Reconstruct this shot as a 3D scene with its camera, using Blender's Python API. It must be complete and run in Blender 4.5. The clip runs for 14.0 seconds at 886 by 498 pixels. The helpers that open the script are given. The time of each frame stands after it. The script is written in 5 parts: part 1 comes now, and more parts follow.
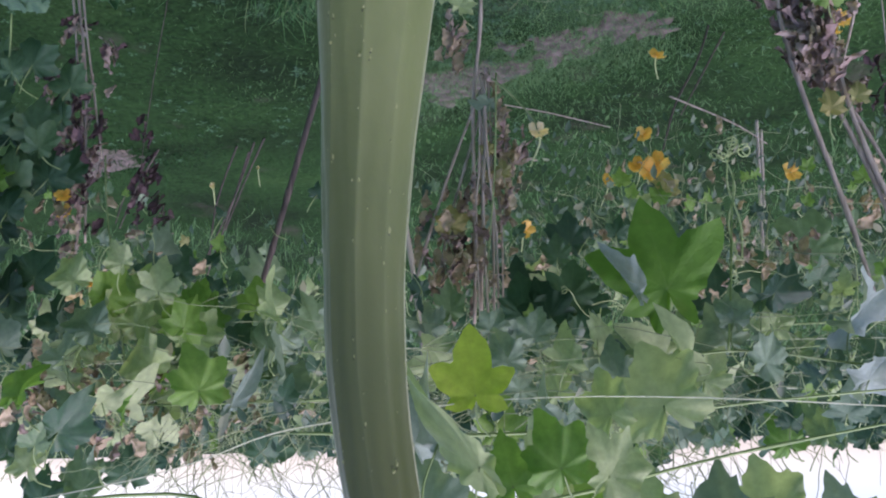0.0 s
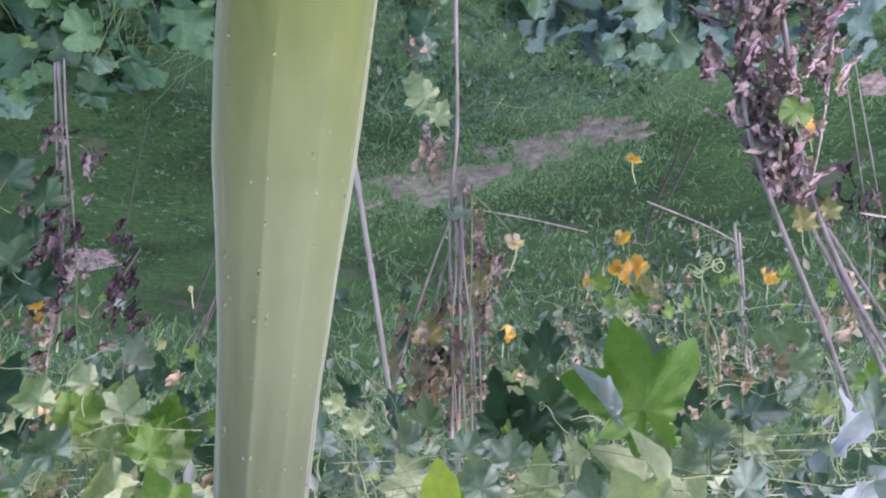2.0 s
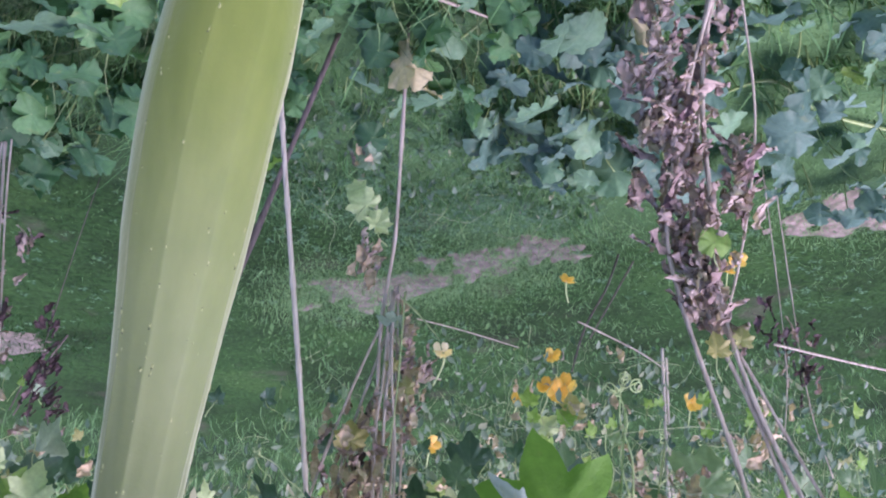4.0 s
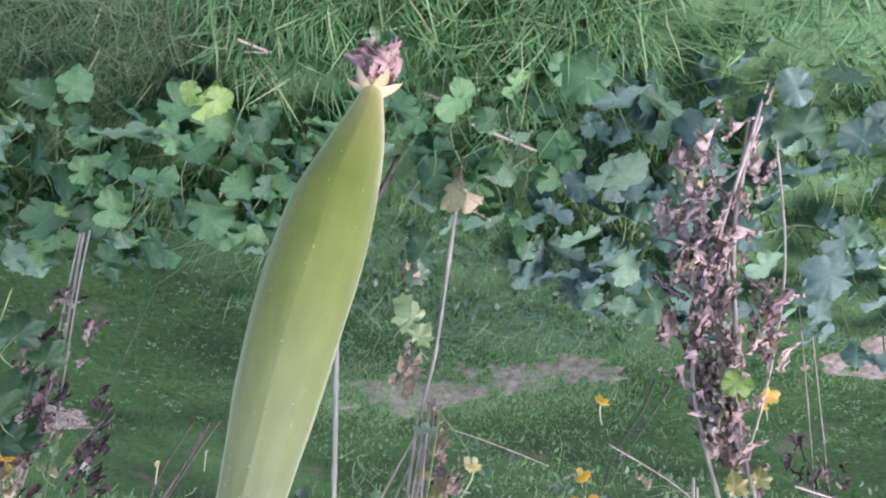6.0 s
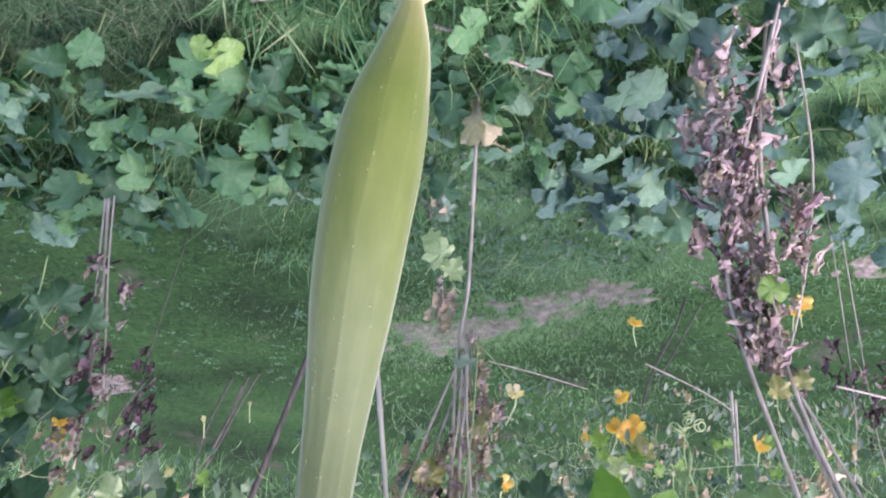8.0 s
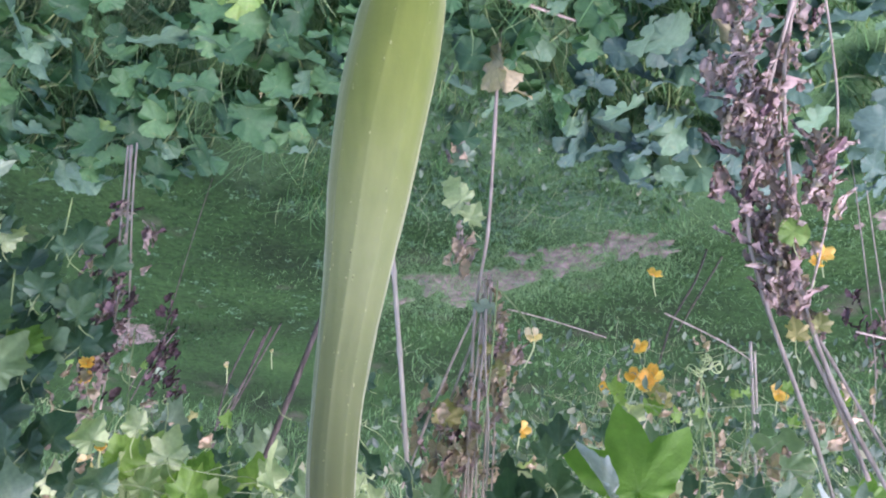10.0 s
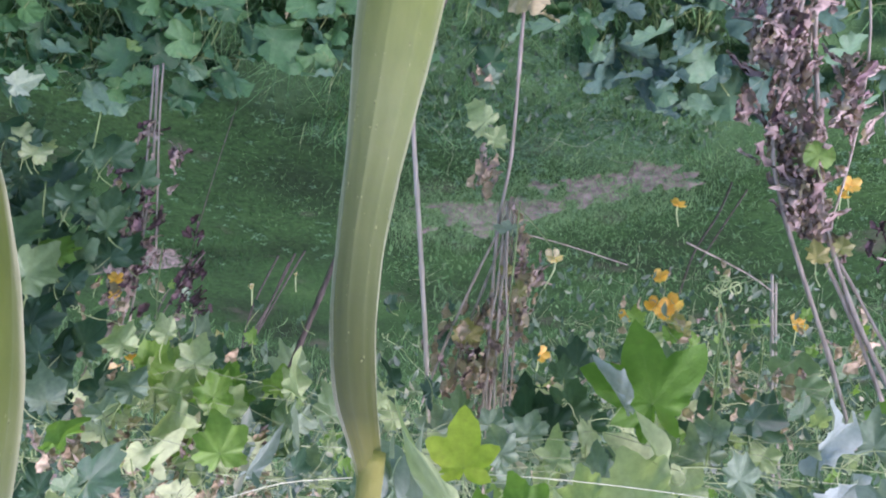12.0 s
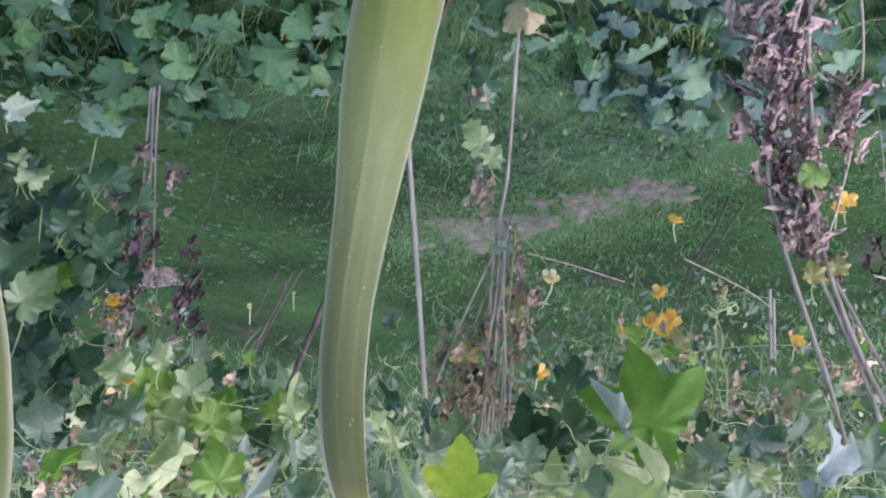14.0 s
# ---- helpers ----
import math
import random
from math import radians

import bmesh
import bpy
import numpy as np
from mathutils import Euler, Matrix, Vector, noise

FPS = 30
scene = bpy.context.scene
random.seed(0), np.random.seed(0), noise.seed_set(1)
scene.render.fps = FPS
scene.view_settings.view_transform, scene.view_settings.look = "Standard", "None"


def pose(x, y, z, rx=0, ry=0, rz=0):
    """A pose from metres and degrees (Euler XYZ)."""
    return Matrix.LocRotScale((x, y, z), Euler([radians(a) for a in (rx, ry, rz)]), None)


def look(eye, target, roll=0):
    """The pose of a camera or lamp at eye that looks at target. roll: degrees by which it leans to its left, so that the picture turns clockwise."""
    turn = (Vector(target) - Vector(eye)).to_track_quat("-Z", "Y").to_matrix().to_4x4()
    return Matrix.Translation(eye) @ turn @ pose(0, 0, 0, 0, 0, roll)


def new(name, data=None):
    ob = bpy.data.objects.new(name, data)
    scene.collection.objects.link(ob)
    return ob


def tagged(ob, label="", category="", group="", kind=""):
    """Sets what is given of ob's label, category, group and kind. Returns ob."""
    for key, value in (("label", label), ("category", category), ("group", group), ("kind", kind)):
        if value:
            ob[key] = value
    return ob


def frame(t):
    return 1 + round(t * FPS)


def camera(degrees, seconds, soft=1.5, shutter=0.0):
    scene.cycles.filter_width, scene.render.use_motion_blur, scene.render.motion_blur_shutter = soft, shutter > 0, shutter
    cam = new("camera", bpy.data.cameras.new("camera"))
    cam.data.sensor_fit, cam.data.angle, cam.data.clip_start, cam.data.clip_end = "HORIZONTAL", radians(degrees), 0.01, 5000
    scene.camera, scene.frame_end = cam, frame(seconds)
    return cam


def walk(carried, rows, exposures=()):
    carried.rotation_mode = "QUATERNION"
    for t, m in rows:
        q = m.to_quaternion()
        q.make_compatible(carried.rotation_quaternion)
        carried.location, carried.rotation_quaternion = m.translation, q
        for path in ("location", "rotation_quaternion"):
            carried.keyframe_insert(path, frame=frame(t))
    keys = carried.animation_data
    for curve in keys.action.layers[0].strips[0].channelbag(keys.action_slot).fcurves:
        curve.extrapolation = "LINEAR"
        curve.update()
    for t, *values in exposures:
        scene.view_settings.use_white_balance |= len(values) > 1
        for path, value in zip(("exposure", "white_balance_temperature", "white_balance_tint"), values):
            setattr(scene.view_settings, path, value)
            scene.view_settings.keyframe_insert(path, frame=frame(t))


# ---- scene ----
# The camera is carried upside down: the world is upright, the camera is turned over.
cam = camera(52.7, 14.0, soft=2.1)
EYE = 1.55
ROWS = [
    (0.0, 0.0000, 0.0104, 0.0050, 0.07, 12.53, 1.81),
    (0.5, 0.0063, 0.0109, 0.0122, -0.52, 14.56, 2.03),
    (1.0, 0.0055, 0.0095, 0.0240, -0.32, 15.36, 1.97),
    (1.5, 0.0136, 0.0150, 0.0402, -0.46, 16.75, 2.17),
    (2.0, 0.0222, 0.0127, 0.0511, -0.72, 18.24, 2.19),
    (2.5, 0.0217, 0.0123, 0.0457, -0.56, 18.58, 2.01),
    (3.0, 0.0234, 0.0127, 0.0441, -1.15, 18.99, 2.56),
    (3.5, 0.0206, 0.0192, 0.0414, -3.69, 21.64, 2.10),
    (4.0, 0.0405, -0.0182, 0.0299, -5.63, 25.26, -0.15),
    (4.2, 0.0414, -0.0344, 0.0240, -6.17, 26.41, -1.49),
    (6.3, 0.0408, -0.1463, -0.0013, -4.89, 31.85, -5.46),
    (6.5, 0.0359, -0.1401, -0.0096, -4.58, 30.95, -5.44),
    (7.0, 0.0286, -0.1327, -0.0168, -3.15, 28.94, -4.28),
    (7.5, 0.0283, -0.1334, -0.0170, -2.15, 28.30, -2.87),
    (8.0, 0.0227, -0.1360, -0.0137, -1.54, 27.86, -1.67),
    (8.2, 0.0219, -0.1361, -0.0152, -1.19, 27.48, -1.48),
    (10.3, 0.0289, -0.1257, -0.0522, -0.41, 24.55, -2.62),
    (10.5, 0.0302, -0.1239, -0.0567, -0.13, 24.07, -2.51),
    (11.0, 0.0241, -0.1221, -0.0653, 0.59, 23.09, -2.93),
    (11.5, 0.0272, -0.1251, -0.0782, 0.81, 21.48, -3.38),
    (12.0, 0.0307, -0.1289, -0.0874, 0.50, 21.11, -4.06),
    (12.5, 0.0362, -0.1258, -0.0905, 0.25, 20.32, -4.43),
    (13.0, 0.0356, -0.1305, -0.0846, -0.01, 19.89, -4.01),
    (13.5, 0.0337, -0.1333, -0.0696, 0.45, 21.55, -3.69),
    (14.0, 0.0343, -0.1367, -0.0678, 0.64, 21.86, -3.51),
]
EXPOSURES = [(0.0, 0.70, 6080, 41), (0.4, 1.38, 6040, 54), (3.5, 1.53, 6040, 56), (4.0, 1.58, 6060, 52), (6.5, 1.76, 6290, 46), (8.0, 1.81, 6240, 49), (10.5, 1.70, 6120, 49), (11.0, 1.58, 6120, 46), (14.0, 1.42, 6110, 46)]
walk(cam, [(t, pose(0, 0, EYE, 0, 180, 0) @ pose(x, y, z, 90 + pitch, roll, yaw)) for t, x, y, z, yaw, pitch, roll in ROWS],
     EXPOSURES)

# ---- light: a bright hazy evening sky, no hard shadows ----
SUN_UP, SUN_ROUND = radians(58), radians(125)
world = bpy.data.worlds.new("sky")
scene.world = world
world.use_nodes = True
wn = world.node_tree.nodes
sky = wn.new("ShaderNodeTexSky")
sky.sky_type, sky.sun_disc = "NISHITA", False
sky.sun_elevation, sky.sun_rotation = SUN_UP, -SUN_ROUND
sky.air_density, sky.dust_density, sky.ozone_density = 1.0, 0.5, 3.0
wn["Background"].inputs["Strength"].default_value = 0.12
world.node_tree.links.new(sky.outputs["Color"], wn["Background"].inputs["Color"])
sun = new("sun", bpy.data.lights.new("sun", "SUN"))
sun.data.energy, sun.data.angle, sun.data.color = 2.7, radians(42), (1.0, 0.97, 0.93)
sd = Vector((-math.sin(SUN_ROUND) * math.cos(SUN_UP), math.cos(SUN_ROUND) * math.cos(SUN_UP), math.sin(SUN_UP)))
sun.matrix_basis = look(sd * 30, (0, 0, 0))


# ---- materials ----
def material(name):
    m = bpy.data.materials.new(name)
    m.use_nodes = True
    return m, m.node_tree.nodes, m.node_tree.links, m.node_tree.nodes["Principled BSDF"]


def ramp(nodes, links, source, stops):
    r = nodes.new("ShaderNodeValToRGB")
    while len(r.color_ramp.elements) < len(stops):
        r.color_ramp.elements.new(0.5)
    for e, (p, c) in zip(r.color_ramp.elements, stops):
        e.position, e.color = p, (*c, 1)
    links.new(source, r.inputs["Fac"])
    return r.outputs["Color"]


def noise_tex(nodes, links, scale, detail=4.0, kind="Object", rough=0.55):
    c = nodes.new("ShaderNodeTexCoord")
    n = nodes.new("ShaderNodeTexNoise")
    n.inputs["Scale"].default_value, n.inputs["Detail"].default_value = scale, detail
    n.inputs["Roughness"].default_value = rough
    links.new(c.outputs[kind], n.inputs["Vector"])
    return n.outputs["Fac"]


def mix(nodes, links, fac, a, b, mode="MIX"):
    m = nodes.new("ShaderNodeMix")
    m.data_type, m.blend_type = "RGBA", mode
    for v, s in ((fac, m.inputs["Factor"]), (a, m.inputs[6]), (b, m.inputs[7])):
        if isinstance(v, (int, float)):
            s.default_value = v
        elif isinstance(v, tuple):
            s.default_value = (*v, 1)
        else:
            links.new(v, s)
    return m.outputs[2]


def bump(nodes, links, shader, source, strength, distance=0.002):
    b = nodes.new("ShaderNodeBump")
    b.inputs["Strength"].default_value, b.inputs["Distance"].default_value = strength, distance
    links.new(source, b.inputs["Height"])
    links.new(b.outputs["Normal"], shader.inputs["Normal"])


def leafy(name, stops, light=0.35, gloss=0.45, vein=(0.25, 0.36, 0.14), vary="object", spot=(0.2, 0.2, 0.06), spots=0.25, grain=6.0, shine=0.45, veins=0.34):
    """Leaf tissue: colour differs from leaf to leaf, paler veins, blotches, and light shines through it."""
    m, n, l, p = material(name)
    if vary == "object":
        r = n.new("ShaderNodeObjectInfo").outputs["Random"]
    else:
        r = n.new("ShaderNodeNewGeometry").outputs["Random Per Island"]
    col = ramp(n, l, r, stops)
    blotch = ramp(n, l, noise_tex(n, l, grain, 5.0), [(0.3, (0.8, 0.82, 0.8)), (0.7, (1.15, 1.13, 1.1))])
    col = mix(n, l, 1.0, col, blotch, "MULTIPLY")
    if spots:
        sp = ramp(n, l, noise_tex(n, l, grain * 0.45, 2.0), [(0.62, (0, 0, 0)), (0.72, (spots, spots, spots))])
        col = mix(n, l, sp, col, spot)
    a = n.new("ShaderNodeAttribute")
    a.attribute_name = "vein"
    pw = n.new("ShaderNodeMath")
    pw.operation = "POWER"
    l.new(a.outputs["Fac"], pw.inputs[0])
    pw.inputs[1].default_value = 7.0
    k = n.new("ShaderNodeMath")
    k.operation = "MULTIPLY"
    l.new(pw.outputs[0], k.inputs[0])
    k.inputs[1].default_value = veins
    col = mix(n, l, k.outputs[0], col, vein)
    l.new(col, p.inputs["Base Color"])
    p.inputs["Roughness"].default_value = gloss
    p.inputs["Specular IOR Level"].default_value = shine
    bump(n, l, p, noise_tex(n, l, grain * 5, 3.0), 0.18, 0.02)
    t = n.new("ShaderNodeBsdfTranslucent")
    l.new(mix(n, l, 1.0, col, (1.4, 1.5, 0.85), "MULTIPLY"), t.inputs["Color"])
    s = n.new("ShaderNodeMixShader")
    s.inputs[0].default_value = light
    l.new(p.outputs[0], s.inputs[1])
    l.new(t.outputs[0], s.inputs[2])
    l.new(s.outputs[0], n["Material Output"].inputs["Surface"])
    return m


def plain(name, stops, scale=60.0, gloss=0.7, rel=0.4, stretch=None, metal=0.0):
    """A rough surface whose colour wanders between the stops."""
    m, n, l, p = material(name)
    f = noise_tex(n, l, scale, 6.0)
    if stretch:
        tc, mp, nz = n.new("ShaderNodeTexCoord"), n.new("ShaderNodeMapping"), n.new("ShaderNodeTexNoise")
        mp.inputs["Scale"].default_value = stretch
        nz.inputs["Scale"].default_value, nz.inputs["Detail"].default_value = scale, 6.0
        l.new(tc.outputs["Object"], mp.inputs["Vector"])
        l.new(mp.outputs[0], nz.inputs["Vector"])
        f = nz.outputs["Fac"]
    r = n.new("ShaderNodeObjectInfo").outputs["Random"]
    col = ramp(n, l, f, stops)
    col = mix(n, l, 1.0, col, ramp(n, l, r, [(0.0, (0.8, 0.8, 0.8)), (1.0, (1.15, 1.12, 1.1))]), "MULTIPLY")
    l.new(col, p.inputs["Base Color"])
    p.inputs["Roughness"].default_value, p.inputs["Metallic"].default_value = gloss, metal
    bump(n, l, p, f, rel, 0.004)
    return m


M_SQUASH = leafy("squash_leaf", [(0.0, (0.022, 0.078, 0.031)), (0.45, (0.042, 0.13, 0.05)), (0.8, (0.07, 0.19, 0.07)), (1.0, (0.12, 0.27, 0.10))], 0.28, 0.5, shine=0.3, veins=0.22)
M_SQUASH_BLUE = leafy("squash_leaf_bluish", [(0.0, (0.032, 0.085, 0.058)), (0.45, (0.058, 0.13, 0.09)), (0.8, (0.095, 0.18, 0.135)), (1.0, (0.145, 0.25, 0.19))], 0.28, 0.5, shine=0.3, veins=0.22)
M_SQUASH_PALE = leafy("squash_leaf_pale", [(0.0, (0.08, 0.18, 0.095)), (1.0, (0.15, 0.28, 0.155))], 0.3, 0.5, shine=0.3, veins=0.22)
M_SQUASH_YOUNG = leafy("squash_leaf_young", [(0.0, (0.15, 0.29, 0.07)), (1.0, (0.21, 0.35, 0.09))], 0.35, 0.45)
M_SQUASH_OLD = leafy("squash_leaf_old", [(0.0, (0.45, 0.40, 0.22)), (1.0, (0.34, 0.32, 0.18))], 0.3, 0.6, spots=0.6)
M_LUFFA = leafy("luffa_leaf", [(0.0, (0.035, 0.085, 0.055)), (0.35, (0.06, 0.135, 0.075)), (0.7, (0.11, 0.20, 0.10)), (1.0, (0.18, 0.28, 0.14))], 0.33, 0.38)
# Brighter leaf copies: light falling on and through them is partly in the colour.
M_LUFFA_BRIGHT = leafy("luffa_leaf_bright", [(0.0, (0.13, 0.28, 0.055)), (1.0, (0.22, 0.36, 0.08))], 0.42, 0.45)
M_LUFFA_TIP = leafy("luffa_leaf_young", [(0.0, (0.37, 0.50, 0.045)), (1.0, (0.45, 0.57, 0.08))], 0.45, 0.45)
M_LUFFA_LIME = leafy("luffa_leaf_lime", [(0.0, (0.32, 0.43, 0.20)), (1.0, (0.42, 0.50, 0.27))], 0.35, 0.5)
# Dark copy of the luffa leaf: shade among the leaves is in its colour.
M_LUFFA_SHADE = leafy("luffa_leaf_shade", [(0.0, (0.028, 0.075, 0.042)), (0.7, (0.05, 0.12, 0.065)), (1.0, (0.085, 0.17, 0.085))], 0.3, 0.5, shine=0.3)
M_LUFFA_GREEN = leafy("luffa_leaf_green", [(0.0, (0.09, 0.225, 0.03)), (1.0, (0.12, 0.265, 0.042))], 0.4, 0.5, shine=0.3)
# Pale leaf copy; the sky's bluish-white reflection is put into its colour.
M_LUFFA_PALE = leafy("luffa_leaf_pale", [(0.0, (0.14, 0.225, 0.15)), (1.0, (0.29, 0.38, 0.27))], 0.3, 0.5, shine=0.22)
M_YELLOW_LEAF = leafy("yellowed_leaf", [(0.0, (0.36, 0.33, 0.13)), (1.0, (0.28, 0.30, 0.13))], 0.4, 0.5, spots=0.5)
M_DRY = leafy("dry_leaf", [(0.0, (0.25, 0.19, 0.175)), (0.5, (0.38, 0.305, 0.275)), (1.0, (0.48, 0.41, 0.36))], 0.3, 0.85, vein=(0.40, 0.30, 0.27), spot=(0.16, 0.10, 0.10), spots=0.3, shine=0.15)
M_DRY_DARK = leafy("dry_leaf_dark", [(0.0, (0.06, 0.042, 0.045)), (0.7, (0.13, 0.09, 0.10)), (1.0, (0.24, 0.175, 0.18))], 0.2, 0.85, vein=(0.2, 0.15, 0.14), spots=0.0, shine=0.1)
M_DRY_TAN = leafy("dry_leaf_tan", [(0.0, (0.36, 0.28, 0.18)), (1.0, (0.58, 0.49, 0.35))], 0.2, 0.8, spots=0.5)
M_PETAL = leafy("yellow_petal", [(0.0, (0.82, 0.46, 0.07)), (1.0, (0.88, 0.60, 0.17))], 0.4, 0.5, vein=(0.8, 0.5, 0.08), spots=0.0)
M_PETAL_CREAM = leafy("cream_petal", [(0.0, (0.85, 0.66, 0.34)), (1.0, (0.88, 0.74, 0.50))], 0.4, 0.5, vein=(0.85, 0.72, 0.5), spots=0.0)
M_GRASS = leafy("grass_blade", [(0.0, (0.03, 0.095, 0.035)), (0.5, (0.06, 0.175, 0.06)), (0.85, (0.11, 0.26, 0.09)), (1.0, (0.26, 0.33, 0.16))], 0.3, 0.5, vary="island", spots=0.0, grain=8.0, shine=0.25)
M_GRASS_DRY = leafy("grass_blade_dry", [(0.0, (0.03, 0.085, 0.038)), (0.6, (0.06, 0.135, 0.06)), (0.93, (0.10, 0.19, 0.09)), (1.0, (0.26, 0.28, 0.19))], 0.25, 0.7, vary="island", spots=0.0, grain=8.0, shine=0.08)
M_GRASS_STRAW = leafy("grass_stem_dry", [(0.0, (0.045, 0.09, 0.04)), (0.6, (0.08, 0.14, 0.065)), (1.0, (0.20, 0.24, 0.14))], 0.25, 0.7, vary="island", spots=0.0, grain=8.0, shine=0.1)
# Dark turf colour, with the shade of one side put in; pale copy below.
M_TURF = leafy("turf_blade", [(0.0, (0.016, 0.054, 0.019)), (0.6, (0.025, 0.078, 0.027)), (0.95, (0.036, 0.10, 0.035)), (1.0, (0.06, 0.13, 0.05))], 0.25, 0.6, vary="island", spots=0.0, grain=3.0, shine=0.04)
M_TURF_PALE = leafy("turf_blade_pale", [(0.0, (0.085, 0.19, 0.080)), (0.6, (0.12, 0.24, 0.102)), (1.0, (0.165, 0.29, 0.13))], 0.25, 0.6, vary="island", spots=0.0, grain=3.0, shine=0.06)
M_WEED = leafy("weed_leaf", [(0.0, (0.03, 0.085, 0.03)), (0.6, (0.055, 0.135, 0.05)), (1.0, (0.095, 0.19, 0.075))], 0.3, 0.6, vary="island", spots=0.0, grain=8.0, shine=0.08)
M_CLOVER = leafy("clover_leaf", [(0.0, (0.03, 0.09, 0.032)), (1.0, (0.07, 0.165, 0.06))], 0.3, 0.5, vary="island", spots=0.0, grain=8.0)
M_STEM = plain("green_stem", [(0.3, (0.15, 0.24, 0.08)), (0.7, (0.28, 0.38, 0.15))], 30.0, 0.5)
M_TENDRIL = plain("tendril", [(0.3, (0.30, 0.42, 0.16)), (0.7, (0.46, 0.55, 0.26))], 30.0, 0.5)
M_STRAND = plain("creeper_strand", [(0.3, (0.17, 0.24, 0.11)), (0.7, (0.32, 0.38, 0.19))], 30.0, 0.6)
M_TWIG = plain("dead_stem", [(0.3, (0.27, 0.225, 0.17)), (0.7, (0.53, 0.47, 0.38))], 25.0, 0.8, 0.6, (6, 6, 0.6))
M_TWIG_DARK = plain("dark_stem", [(0.3, (0.055, 0.045, 0.04)), (0.7, (0.16, 0.13, 0.11))], 25.0, 0.8, 0.6, (6, 6, 0.6))
M_POLE = plain("weathered_cane", [(0.25, (0.32, 0.29, 0.23)), (0.75, (0.60, 0.56, 0.45))], 22.0, 0.65, 0.4, (8, 8, 0.5))
M_STICK = plain("bleached_stick", [(0.3, (0.24, 0.21, 0.16)), (0.7, (0.40, 0.36, 0.28))], 90.0, 0.8, 0.5)
M_STRING = plain("pale_string", [(0.3, (0.42, 0.48, 0.30)), (0.7, (0.62, 0.66, 0.48))], 60.0, 0.7)
M_SOIL = plain("dry_soil", [(0.3, (0.055, 0.065, 0.036)), (0.5, (0.13, 0.112, 0.084)), (0.72, (0.235, 0.20, 0.16))], 30.0, 0.95, 1.0)


def ground_material():
    m, n, l, p = material("mossy_ground")
    big = noise_tex(n, l, 1.1, 4.0)
    small = noise_tex(n, l, 45.0, 6.0)
    col = ramp(n, l, big, [(0.3, (0.012, 0.024, 0.01)), (0.55, (0.02, 0.055, 0.016)), (0.75, (0.036, 0.085, 0.024))])
    col = mix(n, l, 1.0, col, ramp(n, l, small, [(0.3, (0.5, 0.5, 0.5)), (0.7, (1.4, 1.4, 1.3))]), "MULTIPLY")
    # Ground pales near the middle; its darker sides follow the shade-coloured turf.
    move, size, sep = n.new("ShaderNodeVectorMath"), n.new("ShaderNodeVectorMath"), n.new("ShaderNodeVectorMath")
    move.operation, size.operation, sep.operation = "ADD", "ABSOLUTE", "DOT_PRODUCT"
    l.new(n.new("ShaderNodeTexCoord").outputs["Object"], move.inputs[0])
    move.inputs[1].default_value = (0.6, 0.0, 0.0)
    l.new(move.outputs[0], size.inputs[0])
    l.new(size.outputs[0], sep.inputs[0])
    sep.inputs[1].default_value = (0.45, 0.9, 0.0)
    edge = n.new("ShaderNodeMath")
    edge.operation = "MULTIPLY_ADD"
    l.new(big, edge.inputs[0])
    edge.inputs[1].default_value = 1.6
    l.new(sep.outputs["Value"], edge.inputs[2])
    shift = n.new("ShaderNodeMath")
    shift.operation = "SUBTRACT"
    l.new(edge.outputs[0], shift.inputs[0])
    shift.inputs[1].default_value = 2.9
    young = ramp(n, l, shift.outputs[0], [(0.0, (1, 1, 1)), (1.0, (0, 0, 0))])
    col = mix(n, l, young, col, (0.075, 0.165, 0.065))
    bare = ramp(n, l, noise_tex(n, l, 2.3, 5.0), [(0.60, (0, 0, 0)), (0.70, (0.45, 0.45, 0.45))])
    col = mix(n, l, bare, col, (0.08, 0.07, 0.055))
    l.new(col, p.inputs["Base Color"])
    p.inputs["Roughness"].default_value = 0.95
    p.inputs["Specular IOR Level"].default_value = 0.05
    bump(n, l, p, small, 0.8, 0.02)
    return m


M_GROUND = ground_material()


